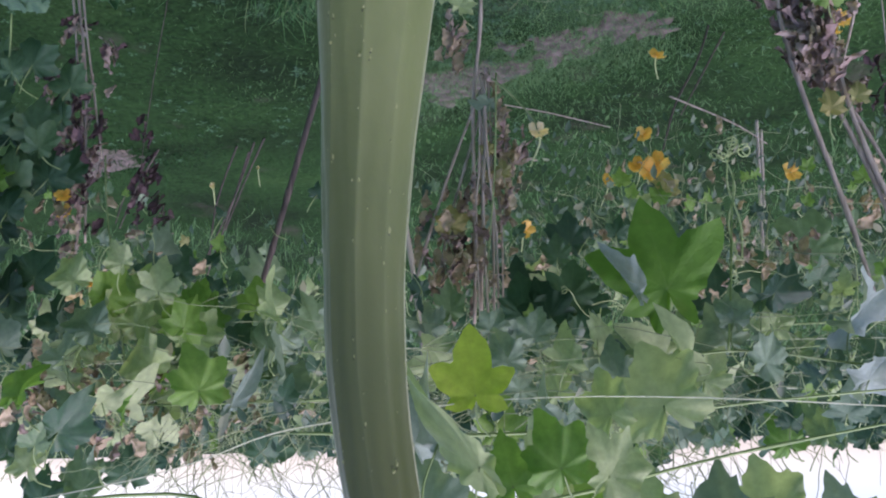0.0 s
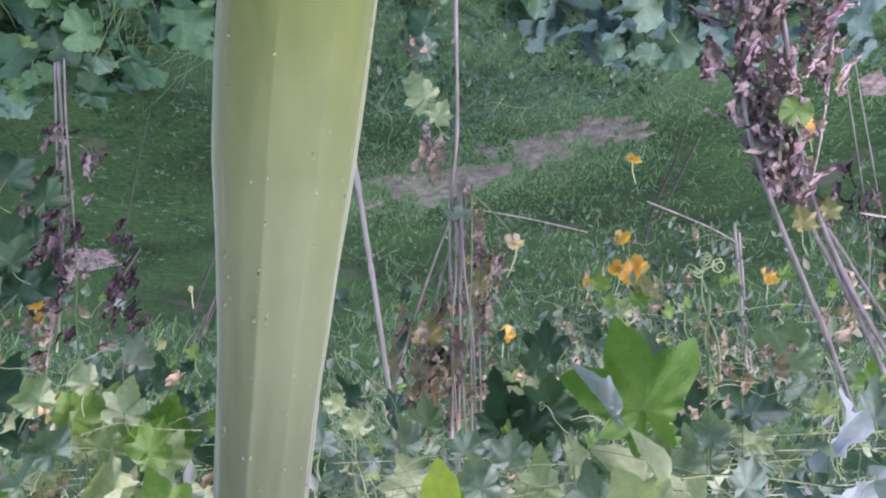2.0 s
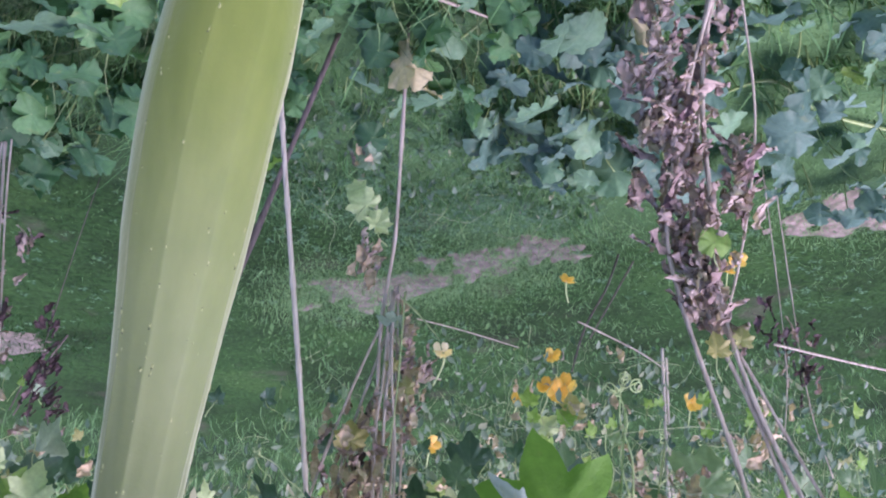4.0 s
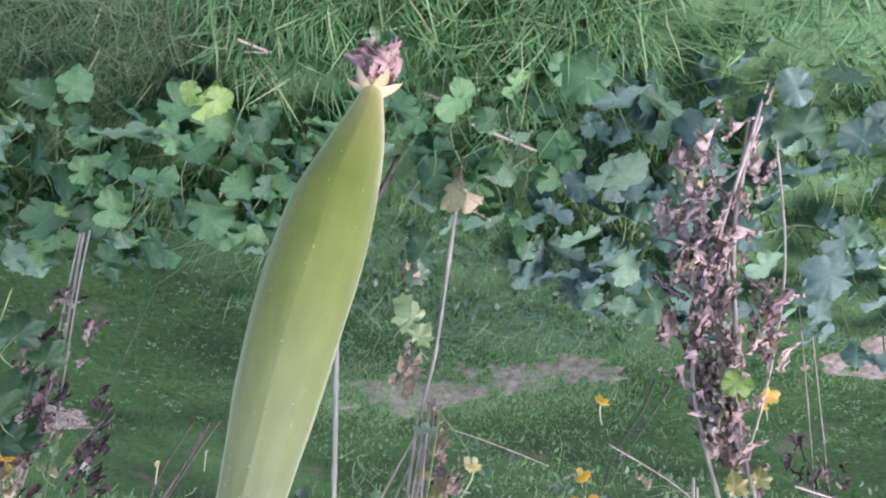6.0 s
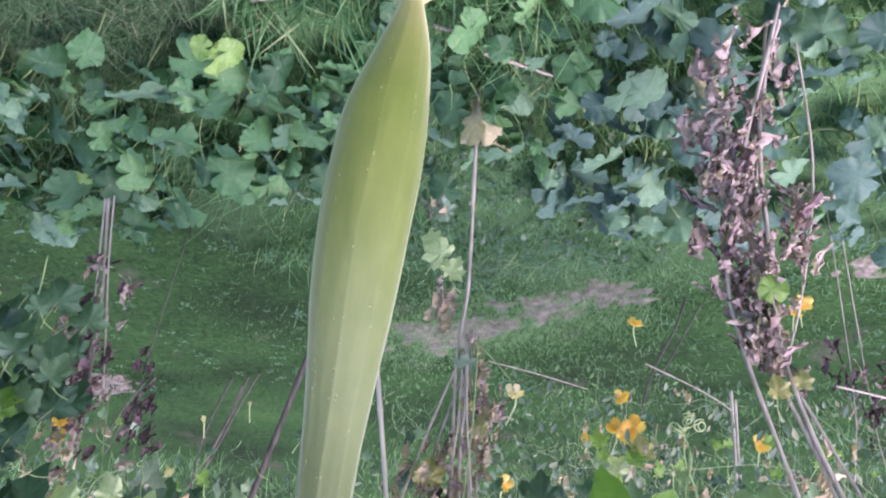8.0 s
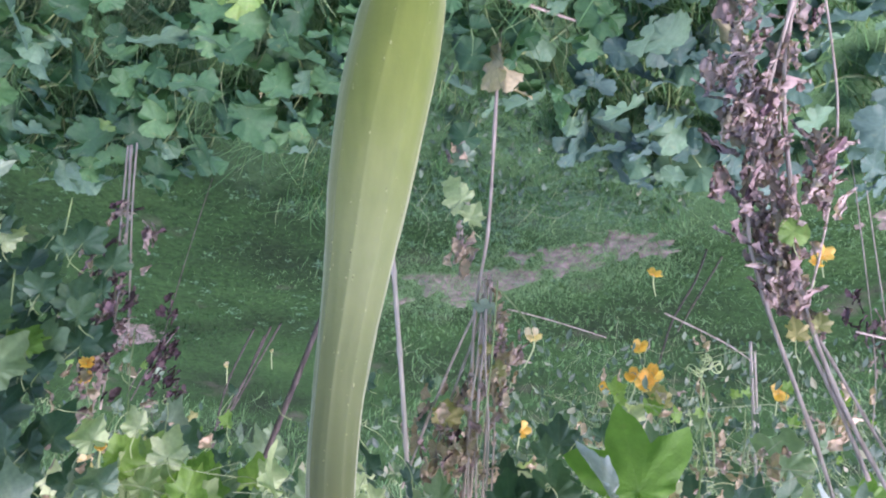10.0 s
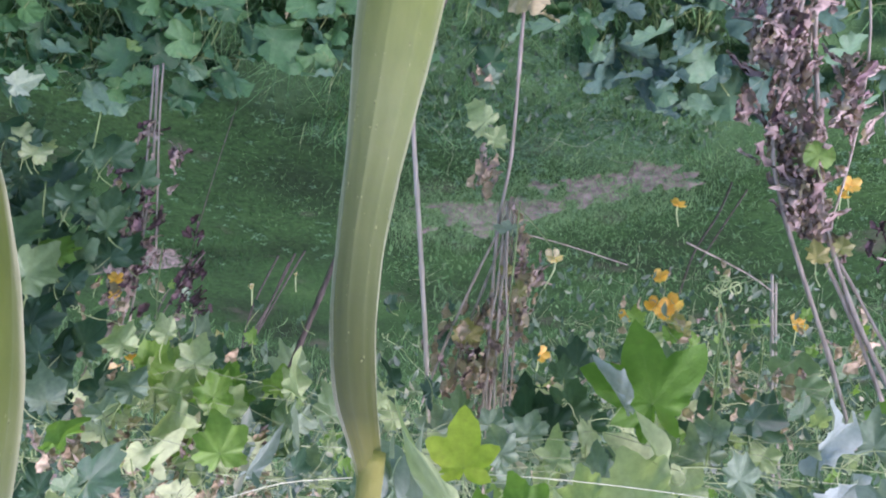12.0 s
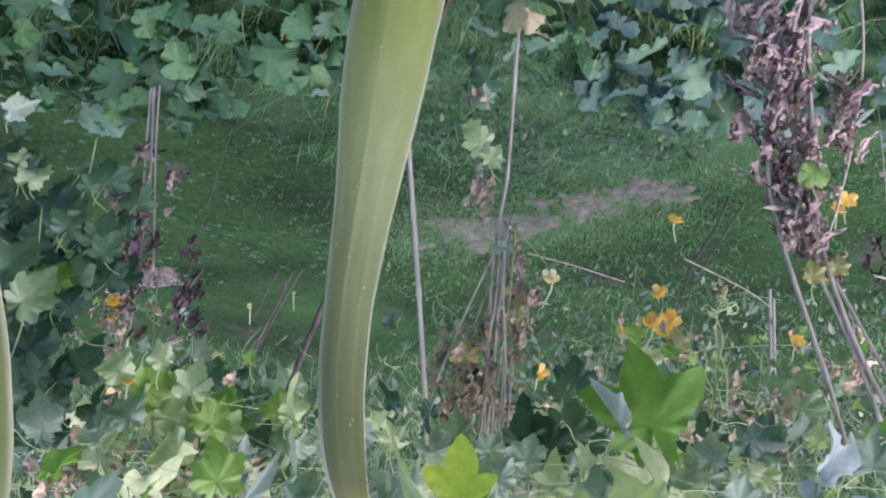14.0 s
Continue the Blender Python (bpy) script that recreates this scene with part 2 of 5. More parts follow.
def gourd_material():
    """Green gourd skin: faint lengthwise streaks between the ribs, fine pores, a soft wax bloom raised to imitate rim
    light.
    """
    m, n, l, p = material("gourd_skin")
    tc, mp, nz = n.new("ShaderNodeTexCoord"), n.new("ShaderNodeMapping"), n.new("ShaderNodeTexNoise")
    mp.inputs["Scale"].default_value = (1.0, 1.0, 0.05)
    nz.inputs["Scale"].default_value, nz.inputs["Detail"].default_value = 260.0, 4.0
    l.new(tc.outputs["Object"], mp.inputs["Vector"])
    l.new(mp.outputs[0], nz.inputs["Vector"])
    a = n.new("ShaderNodeAttribute")
    a.attribute_name = "along"
    # The dark stops at the neck include shade from the leaves overhead.
    col = ramp(n, l, a.outputs["Fac"], [(0.0, (0.38, 0.34, 0.12)), (0.03, (0.26, 0.25, 0.075)), (0.09, (0.165, 0.19, 0.04)), (0.18, (0.118, 0.160, 0.024)), (0.35, (0.130, 0.172, 0.034)), (0.55, (0.158, 0.196, 0.068)), (0.8, (0.098, 0.125, 0.042)), (0.93, (0.09, 0.106, 0.026)), (1.0, (0.30, 0.28, 0.06))])
    col = mix(n, l, 1.0, col, ramp(n, l, nz.outputs["Fac"], [(0.3, (0.92, 0.94, 0.9)), (0.7, (1.06, 1.05, 1.06))]), "MULTIPLY")
    col = mix(n, l, 1.0, col, ramp(n, l, noise_tex(n, l, 35.0, 3.0), [(0.3, (0.88, 0.92, 0.85)), (0.7, (1.1, 1.08, 1.1))]), "MULTIPLY")
    r = n.new("ShaderNodeAttribute")
    r.attribute_name = "rib"
    col = mix(n, l, r.outputs["Fac"], col, (0.34, 0.38, 0.22))
    l.new(col, p.inputs["Base Color"])
    p.inputs["Roughness"].default_value = 0.5
    # Strong sheen stands in for the pale rim light along both edges.
    p.inputs["Sheen Weight"].default_value = 0.75
    p.inputs["Sheen Roughness"].default_value = 0.36
    p.inputs["Sheen Tint"].default_value = (1.0, 1.0, 0.68, 1)
    p.inputs["Subsurface Weight"].default_value = 0.25
    p.inputs["Subsurface Radius"].default_value = (0.006, 0.008, 0.003)
    p.inputs["Subsurface Scale"].default_value = 0.6
    bump(n, l, p, noise_tex(n, l, 420.0, 3.0), 0.12, 0.001)
    return m


M_GOURD = gourd_material()
M_PORE = plain("gourd_pore", [(0.3, (0.24, 0.28, 0.10)), (0.7, (0.34, 0.37, 0.16))], 200.0, 0.5)
M_PIT_SHADOW = plain("gourd_pit_shadow", [(0.3, (0.05, 0.065, 0.02)), (0.7, (0.10, 0.12, 0.045))], 200.0, 0.6)
M_NECK = plain("yellow_green_stalk", [(0.3, (0.32, 0.31, 0.07)), (0.7, (0.40, 0.38, 0.10))], 80.0, 0.5)
M_SEPAL = leafy("pale_sepal", [(0.0, (0.58, 0.48, 0.25)), (1.0, (0.68, 0.59, 0.35))], 0.3, 0.6, vein=(0.75, 0.68, 0.42), spots=0.0, shine=0.2)
M_WITHERED = leafy("withered_petal", [(0.0, (0.20, 0.13, 0.11)), (1.0, (0.40, 0.285, 0.245))], 0.2, 0.8, vein=(0.5, 0.36, 0.33), grain=120.0)


# ---- building helpers ----


PLACED = {}


def put(ob, m, parent=None):
    """Places ob at the world pose m, under parent where one is given."""
    PLACED[ob.name] = m
    if parent is not None:
        ob.parent = parent
        ob.matrix_parent_inverse = PLACED[parent.name].inverted()
    ob.matrix_basis = m
    return ob


def thing(name, at, label, category, group="", kind=""):
    return tagged(put(new(name), Matrix.Translation(at)), label, category, group, kind)


def mesh_of(name, verts, faces, mat, smooth=True, attrs=None):
    me = bpy.data.meshes.new(name)
    me.from_pydata([tuple(v) for v in verts], [], faces)
    me.materials.append(mat)
    if smooth:
        me.shade_smooth()
    for key, values in (attrs or {}).items():
        a = me.attributes.new(key, "FLOAT", "POINT")
        a.data.foreach_set("value", np.asarray(values, dtype=np.float32))
    me.update()
    return me


def part(name, me, parent, m=None, label=""):
    ob = put(new(name, me), m if m is not None else Matrix.Identity(4), parent)
    return tagged(ob, label) if label else ob


def smooth_line(pts, step=6):
    pts = [Vector(p) for p in pts]
    if len(pts) == 2:
        return [pts[0].lerp(pts[1], i / step) for i in range(step + 1)]
    out = []
    for i in range(len(pts) - 1):
        a, b = pts[max(i - 1, 0)], pts[i]
        c, d = pts[i + 1], pts[min(i + 2, len(pts) - 1)]
        for k in range(step):
            u = k / step
            out.append(0.5 * (2 * b + (c - a) * u + (2 * a - 5 * b + 4 * c - d) * u * u + (3 * b - a - 3 * c + d) * u ** 3))
    return out + [pts[-1]]


def tube(name, pts, r0, r1, mat, sides=6, step=6, knots=0, wobble=0.0, seed=0):
    """A round stem along pts, tapered from r0 to r1, with swollen joints where knots is given."""
    rng = random.Random(seed)
    line = smooth_line(pts, step)
    n = len(line)
    verts, faces = [], []
    for i, p in enumerate(line):
        t = (line[min(i + 1, n - 1)] - line[max(i - 1, 0)]).normalized()
        u = t.orthogonal().normalized() if i == 0 else (u - t * u.dot(t)).normalized()
        v = t.cross(u)
        r = r0 + (r1 - r0) * i / (n - 1)
        if knots and i % knots == 0 and 0 < i < n - 1:
            r *= 1.3
        r *= 1 + wobble * rng.uniform(-1, 1)
        for k in range(sides):
            a = 2 * math.pi * k / sides
            verts.append(p + u * (r * math.cos(a)) + v * (r * math.sin(a)))
        if i:
            for k in range(sides):
                a, b = (i - 1) * sides + k, (i - 1) * sides + (k + 1) % sides
                faces.append((a, b, b + sides, a + sides))
    faces.append(tuple(range(sides))[::-1])
    faces.append(tuple(range((n - 1) * sides, n * sides)))
    return mesh_of(name, verts, faces, mat)


def leaf_mesh(name, lobes, seed, mat, cup=0.15, wave=0.05, teeth=0.03, round_=0.5, sharp=1.3, fold=0.1, n=64):
    """A lobed, toothed leaf blade, 1 long from its stalk to its tip along +Y, face up; lobes: (degrees from the tip, reach)."""
    rng = random.Random(seed)
    rings = (0.25, 0.5, 0.75, 1.0)
    lobes = [(d + rng.uniform(-9, 9) * (d != 0), r * rng.uniform(0.82, 1.12)) for d, r in lobes]
    verts, faces, vein = [Vector((0, 0, 0))], [], [1.0]
    ph = [rng.uniform(0, 6.28) for _ in range(8)]
    cup, fold = cup * rng.uniform(0.3, 1.5), fold * rng.uniform(0.3, 2.2)
    droop, twist = rng.uniform(-0.05, 0.32), rng.uniform(-0.5, 0.5)
    step = 360 / n
    main = {round(d / step) % n for d, _ in lobes}
    reach = []
    for k in range(n):
        a = (k * step + 180) % 360 - 180
        r = 0.0
        for d, size in lobes:
            off = abs((a - d + 180) % 360 - 180)
            r = max(r, size * (round_ + (1 - round_) * max(0.0, 1 - off / 42) ** sharp) * (1 if off < 75 else 0.6))
        back = max(0.0, 1 - (180 - abs(a)) / 18)
        r *= 1 - 0.7 * back
        reach.append(r * (1 + teeth * (rng.uniform(-1, 1) + (0.9 if k % 3 == 0 else -0.4))))
    for f in rings:
        for k in range(n):
            a = radians(k * step)
            r = reach[k] * f
            x, y = r * math.sin(a), r * math.cos(a)
            z = -cup * (x * x + y * y) + fold * abs(x) - droop * y * abs(y) + twist * x * y
            z += wave * f * f * math.sin(3 * a + ph[0]) + wave * 0.7 * f ** 3 * math.sin(7 * a + ph[1]) + wave * 0.8 * f * math.sin(4 * y + ph[2]) + wave * 0.4 * f ** 4 * math.sin(13 * a + ph[3])
            verts.append(Vector((x, y, z)))
            vein.append(1.0 - 0.3 * f if k in main else 0.0)
    for k in range(n):
        faces.append((0, 1 + (k + 1) % n, 1 + k))
        for j in range(len(rings) - 1):
            a, b = 1 + j * n + k, 1 + j * n + (k + 1) % n
            faces.append((a, b, b + n, a + n))
    return mesh_of(name, verts, [tuple(reversed(f)) for f in faces], mat, True, {"vein": vein})


def crumpled_mesh(name, seed, mat, long=1.0, wide=0.5, curl=2.2, twist=2.6):
    """A dead leaf: a shrunken, rolled blade."""
    rng = random.Random(seed)
    nu, nv = 9, 7
    verts, faces, vein = [], [], []
    tw = rng.uniform(-twist, twist)
    bend = rng.uniform(-0.9, 0.9)
    for i in range(nu):
        u = i / (nu - 1)
        w = wide * math.sin(math.pi * (0.08 + 0.9 * u)) ** 0.7 * rng.uniform(0.75, 1.15)
        for j in range(nv):
            v = 2 * j / (nv - 1) - 1
            ang = curl * v * (0.6 + 0.5 * math.sin(3 * u + seed))
            x, z = w * math.sin(ang) / max(curl, 0.1) * 1.6, w * (1 - math.cos(ang)) * 0.5
            x, z = x + rng.uniform(-0.09, 0.09) * (0.4 + abs(v)), z + rng.uniform(-0.11, 0.11) + bend * u * u
            c, s = math.cos(tw * u), math.sin(tw * u)
            verts.append((x * c - z * s, u * long + rng.uniform(-0.05, 0.05) * abs(v), x * s + z * c))
            vein.append(1.0 if j == nv // 2 else 0.0)
    for i in range(nu - 1):
        for j in range(nv - 1):
            a = i * nv + j
            faces.append((a, a + 1, a + nv + 1, a + nv))
    return mesh_of(name, verts, faces, mat, True, {"vein": vein})


def sepal_mesh(name, seed, mat):
    """A short pointed sepal, broad at its foot, bent back towards its tip."""
    rng = random.Random(seed)
    verts, faces = [], []
    for i in range(8):
        u = i / 7
        w = 0.30 * (1 - u) ** 0.75 * (1 + 0.25 * math.sin(math.pi * u)) + 0.01
        for j in range(5):
            v = j / 2 - 1
            verts.append((w * v, u, 0.22 * u * u - 0.16 * (1 - v * v) * (1 - u) + rng.uniform(-0.012, 0.012)))
    faces = [(i * 5 + j, i * 5 + j + 1, i * 5 + j + 6, i * 5 + j + 5) for i in range(7) for j in range(4)]
    return mesh_of(name, verts, faces, mat)


def leaf_pose(at, tip, face, size, wide=1.0):
    """The pose of a leaf whose stalk end lies at `at`, whose tip points along `tip`, and whose upper side faces `face`."""
    y = Vector(tip).normalized()
    z = Vector(face)
    z = z - y * z.dot(y)
    z = z.normalized() if z.length > 1e-4 else y.orthogonal().normalized()
    x = y.cross(z)
    r = Matrix((x, y, z)).transposed().to_4x4()
    return Matrix.Translation(at) @ r @ Matrix.Diagonal((size * wide, size, size, 1))


def around(rng, d, spread):
    return (Vector(d).normalized() + spread * Vector((rng.uniform(-1, 1), rng.uniform(-1, 1), rng.uniform(-1, 1)))).normalized()


SQUASH_LOBES = [(0, 0.92), (50, 0.86), (-50, 0.86), (100, 0.78), (-100, 0.78), (146, 0.68), (-146, 0.68)]
LUFFA_LOBES = [(0, 1.0), (52, 0.80), (-52, 0.80), (104, 0.62), (-104, 0.62), (148, 0.42), (-148, 0.42)]


def variants(base, lobes, mat, count, seed, **kw):
    return [leaf_mesh(base, lobes, seed + i, mat, **kw) for i in range(count)]


SQ = dict(round_=0.86, sharp=1.0, cup=0.26, wave=0.085, fold=0.07, teeth=0.035)
LU = dict(round_=0.50, sharp=1.15, cup=0.28, wave=0.09, fold=0.20, teeth=0.05)
SQUASH = variants("squash_leaf", SQUASH_LOBES, M_SQUASH, 9, 10, **SQ)
SQUASH_B = variants("squash_leaf", SQUASH_LOBES, M_SQUASH_BLUE, 8, 120, **SQ)
SQUASH_P = variants("squash_leaf", SQUASH_LOBES, M_SQUASH_PALE, 5, 20, **SQ)
SQUASH_Y = variants("squash_leaf", SQUASH_LOBES, M_SQUASH_YOUNG, 2, 30, **SQ)
SQUASH_O = variants("squash_leaf", SQUASH_LOBES, M_SQUASH_OLD, 2, 40, round_=0.9, sharp=1.0, cup=0.35, wave=0.1, fold=0.12)
LUFFA = variants("luffa_leaf", LUFFA_LOBES, M_LUFFA, 7, 50, **LU)
LUFFA_B = variants("luffa_leaf", LUFFA_LOBES, M_LUFFA_BRIGHT, 3, 60, **LU)
LUFFA_P = variants("luffa_leaf", LUFFA_LOBES, M_LUFFA_PALE, 6, 70, round_=0.52, sharp=1.1, cup=0.35, wave=0.11, fold=0.35, teeth=0.05)
LUFFA_Y = variants("luffa_leaf", LUFFA_LOBES, M_YELLOW_LEAF, 2, 80, **LU)
LUFFA_L = variants("luffa_leaf", LUFFA_LOBES, M_LUFFA_LIME, 5, 68, **LU)
SPEAR_LOBES = [(0, 1.0), (60, 0.68), (-60, 0.64), (112, 0.46), (-112, 0.46)]
LUFFA_S = variants("luffa_leaf", SPEAR_LOBES, M_LUFFA_TIP, 1, 91, round_=0.34, sharp=0.9, cup=0.06, wave=0.03, fold=0.08, teeth=0.02)
LUFFA_D = variants("luffa_leaf", LUFFA_LOBES, M_LUFFA_SHADE, 4, 44, **LU)
BROAD_LOBES = [(0, 1.0), (46, 0.86), (-46, 0.82), (100, 0.46), (-100, 0.5), (148, 0.42), (-148, 0.42)]
LUFFA_G = variants("luffa_leaf", BROAD_LOBES, M_LUFFA_GREEN, 1, 63, round_=0.36, sharp=1.1, cup=0.2, wave=0.06, fold=0.08, teeth=0.025)
LUFFA_T = variants("luffa_leaf", LUFFA_LOBES, M_LUFFA_TIP, 2, 65, round_=0.5, sharp=1.1, cup=0.1, wave=0.03, fold=0.06)
FOLD_LOBES = [(0, 1.0), (28, 0.62), (-28, 0.62), (70, 0.30), (-70, 0.30)]
LUFFA_F = variants("luffa_leaf", FOLD_LOBES, M_LUFFA_PALE, 3, 95, round_=0.40, sharp=1.0, cup=0.1, wave=0.04, fold=0.85, teeth=0.04)
M_LUFFA_WHITE = leafy("luffa_leaf_underside", [(0.0, (0.24, 0.32, 0.27)), (1.0, (0.34, 0.42, 0.37))], 0.25, 0.55, shine=0.2)
LUFFA_W = variants("luffa_leaf", LUFFA_LOBES, M_LUFFA_WHITE, 4, 140, round_=0.52, sharp=1.1, cup=0.4, wave=0.12, fold=0.35, teeth=0.05)
LUFFA_V = variants("luffa_leaf", FOLD_LOBES, M_LUFFA_WHITE, 2, 146, round_=0.40, sharp=1.0, cup=0.1, wave=0.05, fold=0.8, teeth=0.04)
LUFFA_H = variants("luffa_leaf", FOLD_LOBES, M_LUFFA_LIME, 2, 98, round_=0.40, sharp=1.0, cup=0.1, wave=0.05, fold=0.8, teeth=0.04)
DRY = [crumpled_mesh("dry_leaf", 90 + i, M_DRY, 1.0, 0.16 + 0.024 * i, 1.1 + 0.22 * i) for i in range(9)]
DRY_D = [crumpled_mesh("dry_leaf", 110 + i, M_DRY_DARK, 1.0, 0.28 + 0.03 * i, 2.2) for i in range(4)]
DRY_T = [crumpled_mesh("dry_leaf", 100 + i, M_DRY_TAN, 1.0, 0.30, 1.6 + 0.2 * i) for i in range(3)]


# ---- ground ----
def ground_height(x, y):
    return 0.035 * noise.noise((x * 0.7, y * 0.7, 3.1)) + 0.012 * noise.noise((x * 3.1, y * 3.1, 1.7))


def build_ground():
    edges = [-400, -120, -40, -15, -8] + [i * 0.25 - 6 for i in range(49)] + [8, 15, 40, 120, 400]
    rows = [-60, -20, -8, -4] + [i * 0.25 - 2 for i in range(49)] + [12, 16, 25, 60, 150, 400, 1200]
    verts = [(x, y, ground_height(x, y) if abs(x) < 7 and -3 < y < 11 else 0.0) for y in rows for x in edges]
    n = len(edges)
    faces = [(j * n + i, j * n + i + 1, (j + 1) * n + i + 1, (j + 1) * n + i) for j in range(len(rows) - 1) for i in range(n - 1)]
    return tagged(put(new("ground", mesh_of("ground", verts, faces, M_GROUND)), Matrix.Identity(4)),
                  "dark mossy earth between the vines", "ground", kind="structure")


build_ground()


def soil_strip(outline, seed, label):
    """A low crust of bare earth that rises out of the turf along a ragged rim."""
    line = [Vector((x, y)) for x, y in outline]
    n, step = len(line), 0.03
    x0, x1 = min(p.x for p in line) - 0.15, max(p.x for p in line) + 0.15
    y0, y1 = min(p.y for p in line) - 0.15, max(p.y for p in line) + 0.15
    nx, ny = int((x1 - x0) / step) + 1, int((y1 - y0) / step) + 1
    verts, faces, keep = [], [], []
    for j in range(ny):
        for i in range(nx):
            p = Vector((x0 + i * step, y0 + j * step))
            inside, near = False, 9.0
            for k in range(n):
                a, b = line[k], line[(k + 1) % n]
                if (a.y > p.y) != (b.y > p.y) and p.x < a.x + (p.y - a.y) / (b.y - a.y) * (b.x - a.x):
                    inside = not inside
                u = max(0.0, min(1.0, (p - a).dot(b - a) / (b - a).length_squared))
                near = min(near, (p - a.lerp(b, u)).length)
            d = (near if inside else -near) + 0.13 * noise.noise((p.x * 6, p.y * 6, seed)) + 0.13 * noise.noise((p.x * 17, p.y * 15, seed + 3.0))
            h = max(-0.025, min(0.010, d * 0.3)) + 0.004 * noise.noise((p.x * 25, p.y * 25, seed + 5.0))
            verts.append((p.x, p.y, ground_height(p.x, p.y) + h))
            keep.append(h > -0.022)
    for j in range(ny - 1):
        for i in range(nx - 1):
            a = j * nx + i
            if keep[a] or keep[a + 1] or keep[a + nx] or keep[a + nx + 1]:
                faces.append((a, a + 1, a + nx + 1, a + nx))
    me = mesh_of("soil_patch", verts, faces, M_SOIL)
    return tagged(put(new("soil_patch", me), Matrix.Identity(4)), label, "soil", kind="structure")


soil_strip([(0.2, 3.72), (0.0, 3.5), (-0.36, 3.33), (-0.57, 3.13), (-0.8, 3.06), (-0.9, 3.18), (-0.62, 3.38), (-0.34, 3.58), (-0.06, 3.84), (0.17, 3.86)], 1, "strip of bare greyish earth in the grass")
soil_strip([(2.24, 4.69), (1.86, 4.38), (1.54, 4.32), (1.56, 4.62), (1.96, 4.88), (2.31, 4.9)], 2, "patch of bare greyish earth in the grass")
soil_strip([(-1.62, 2.92), (-1.70, 2.62), (-1.95, 2.52), (-2.2, 2.7), (-1.85, 2.92)], 3, "patch of bare pale earth beside the dead vine")


# ---- grass ----
def blades(name, count, seed, spot, height, width, lean, mat, label, category="grass", segs=3):
    """Many single blades in one mesh: bent, tapered strips. spot(rng) gives a place and a factor on the height."""
    rng = np.random.default_rng(seed)
    xy, f = spot(rng, count)
    n = len(xy)
    h = rng.uniform(height[0], height[1], n) * f
    w = rng.uniform(width[0], width[1], n)
    a = rng.uniform(0, 2 * np.pi, n)
    b = a + np.pi / 2 + rng.uniform(-0.8, 0.8, n)
    le = rng.uniform(lean[0], lean[1], n)
    z0 = np.array([ground_height(x, y) for x, y in xy]) - 0.004
    co = np.zeros((n, 2 * segs + 1, 3))
    for i in range(segs + 1):
        u = i / segs
        cx = xy[:, 0] + np.cos(b) * le * h * u ** 1.8 + np.sin(u * 5 + a) * 0.09 * h * u
        cy = xy[:, 1] + np.sin(b) * le * h * u ** 1.8
        cz = z0 + h * (u - 0.35 * le * u * u)
        if i == segs:
            co[:, 2 * segs] = np.stack([cx, cy, cz], -1)
        else:
            hw = w * (1 - 0.55 * u) / 2
            co[:, 2 * i] = np.stack([cx - np.cos(a) * hw, cy - np.sin(a) * hw, cz], -1)
            co[:, 2 * i + 1] = np.stack([cx + np.cos(a) * hw, cy + np.sin(a) * hw, cz], -1)
    k = 2 * segs + 1
    tri = []
    for i in range(segs - 1):
        tri += [(2 * i, 2 * i + 1, 2 * i + 3), (2 * i, 2 * i + 3, 2 * i + 2)]
    tri.append((2 * segs - 2, 2 * segs - 1, 2 * segs))
    idx = (np.arange(n)[:, None, None] * k + np.array(tri)[None]).reshape(-1)
    me = bpy.data.meshes.new(name)
    me.vertices.add(n * k)
    me.vertices.foreach_set("co", co.reshape(-1))
    nf = len(idx) // 3
    me.loops.add(len(idx))
    me.loops.foreach_set("vertex_index", idx)
    me.polygons.add(nf)
    me.polygons.foreach_set("loop_start", np.arange(nf) * 3)
    me.materials.append(mat)
    me.update(calc_edges=True)
    return tagged(put(new(name, me), Matrix.Identity(4)), label, category, kind="stuff")


def along_line(points, spread):
    """Spots scattered round a line on the ground, fewer the farther from it."""
    def spot(rng, count):
        p = np.array(points)
        i = rng.integers(0, len(p) - 1, count)
        u = rng.uniform(0, 1, (count, 1))
        return p[i] * (1 - u) + p[i + 1] * u + rng.normal(0, spread, (count, 2)), rng.uniform(0.5, 1.1, count)
    return spot


def turf_spot(rng, count):
    y = 0.6 + 8.0 * rng.uniform(0, 1, count) ** 1.35
    x = rng.uniform(-1, 1, count) * (1.0 + 0.62 * y)
    keep = np.ones(count, bool)
    for cx, cy, rx, ry in ((-0.3, 3.45, 0.75, 0.28), (1.9, 4.6, 0.42, 0.24), (-1.75, 2.72, 0.33, 0.18)):
        slant = (x - cx) * (-0.45 if cx < 0 and cy > 3 else 0.0)
        d = ((x - cx) / rx) ** 2 + ((y - cy - slant * -1) / ry) ** 2
        keep &= d > rng.uniform(0.0, 1.0, count) ** 2.6
    return np.stack([x, y], -1)[keep], np.ones(keep.sum())


def tufts(cx0, cx1, cy0, cy1, clumps, spread):
    def spot(rng, count):
        c = np.stack([rng.uniform(cx0, cx1, clumps), rng.uniform(cy0, cy1, clumps)], -1)
        f = rng.uniform(0.6, 1.15, clumps)
        i = rng.integers(0, clumps, count)
        return c[i] + rng.normal(0, spread, (count, 2)), f[i]
    return spot


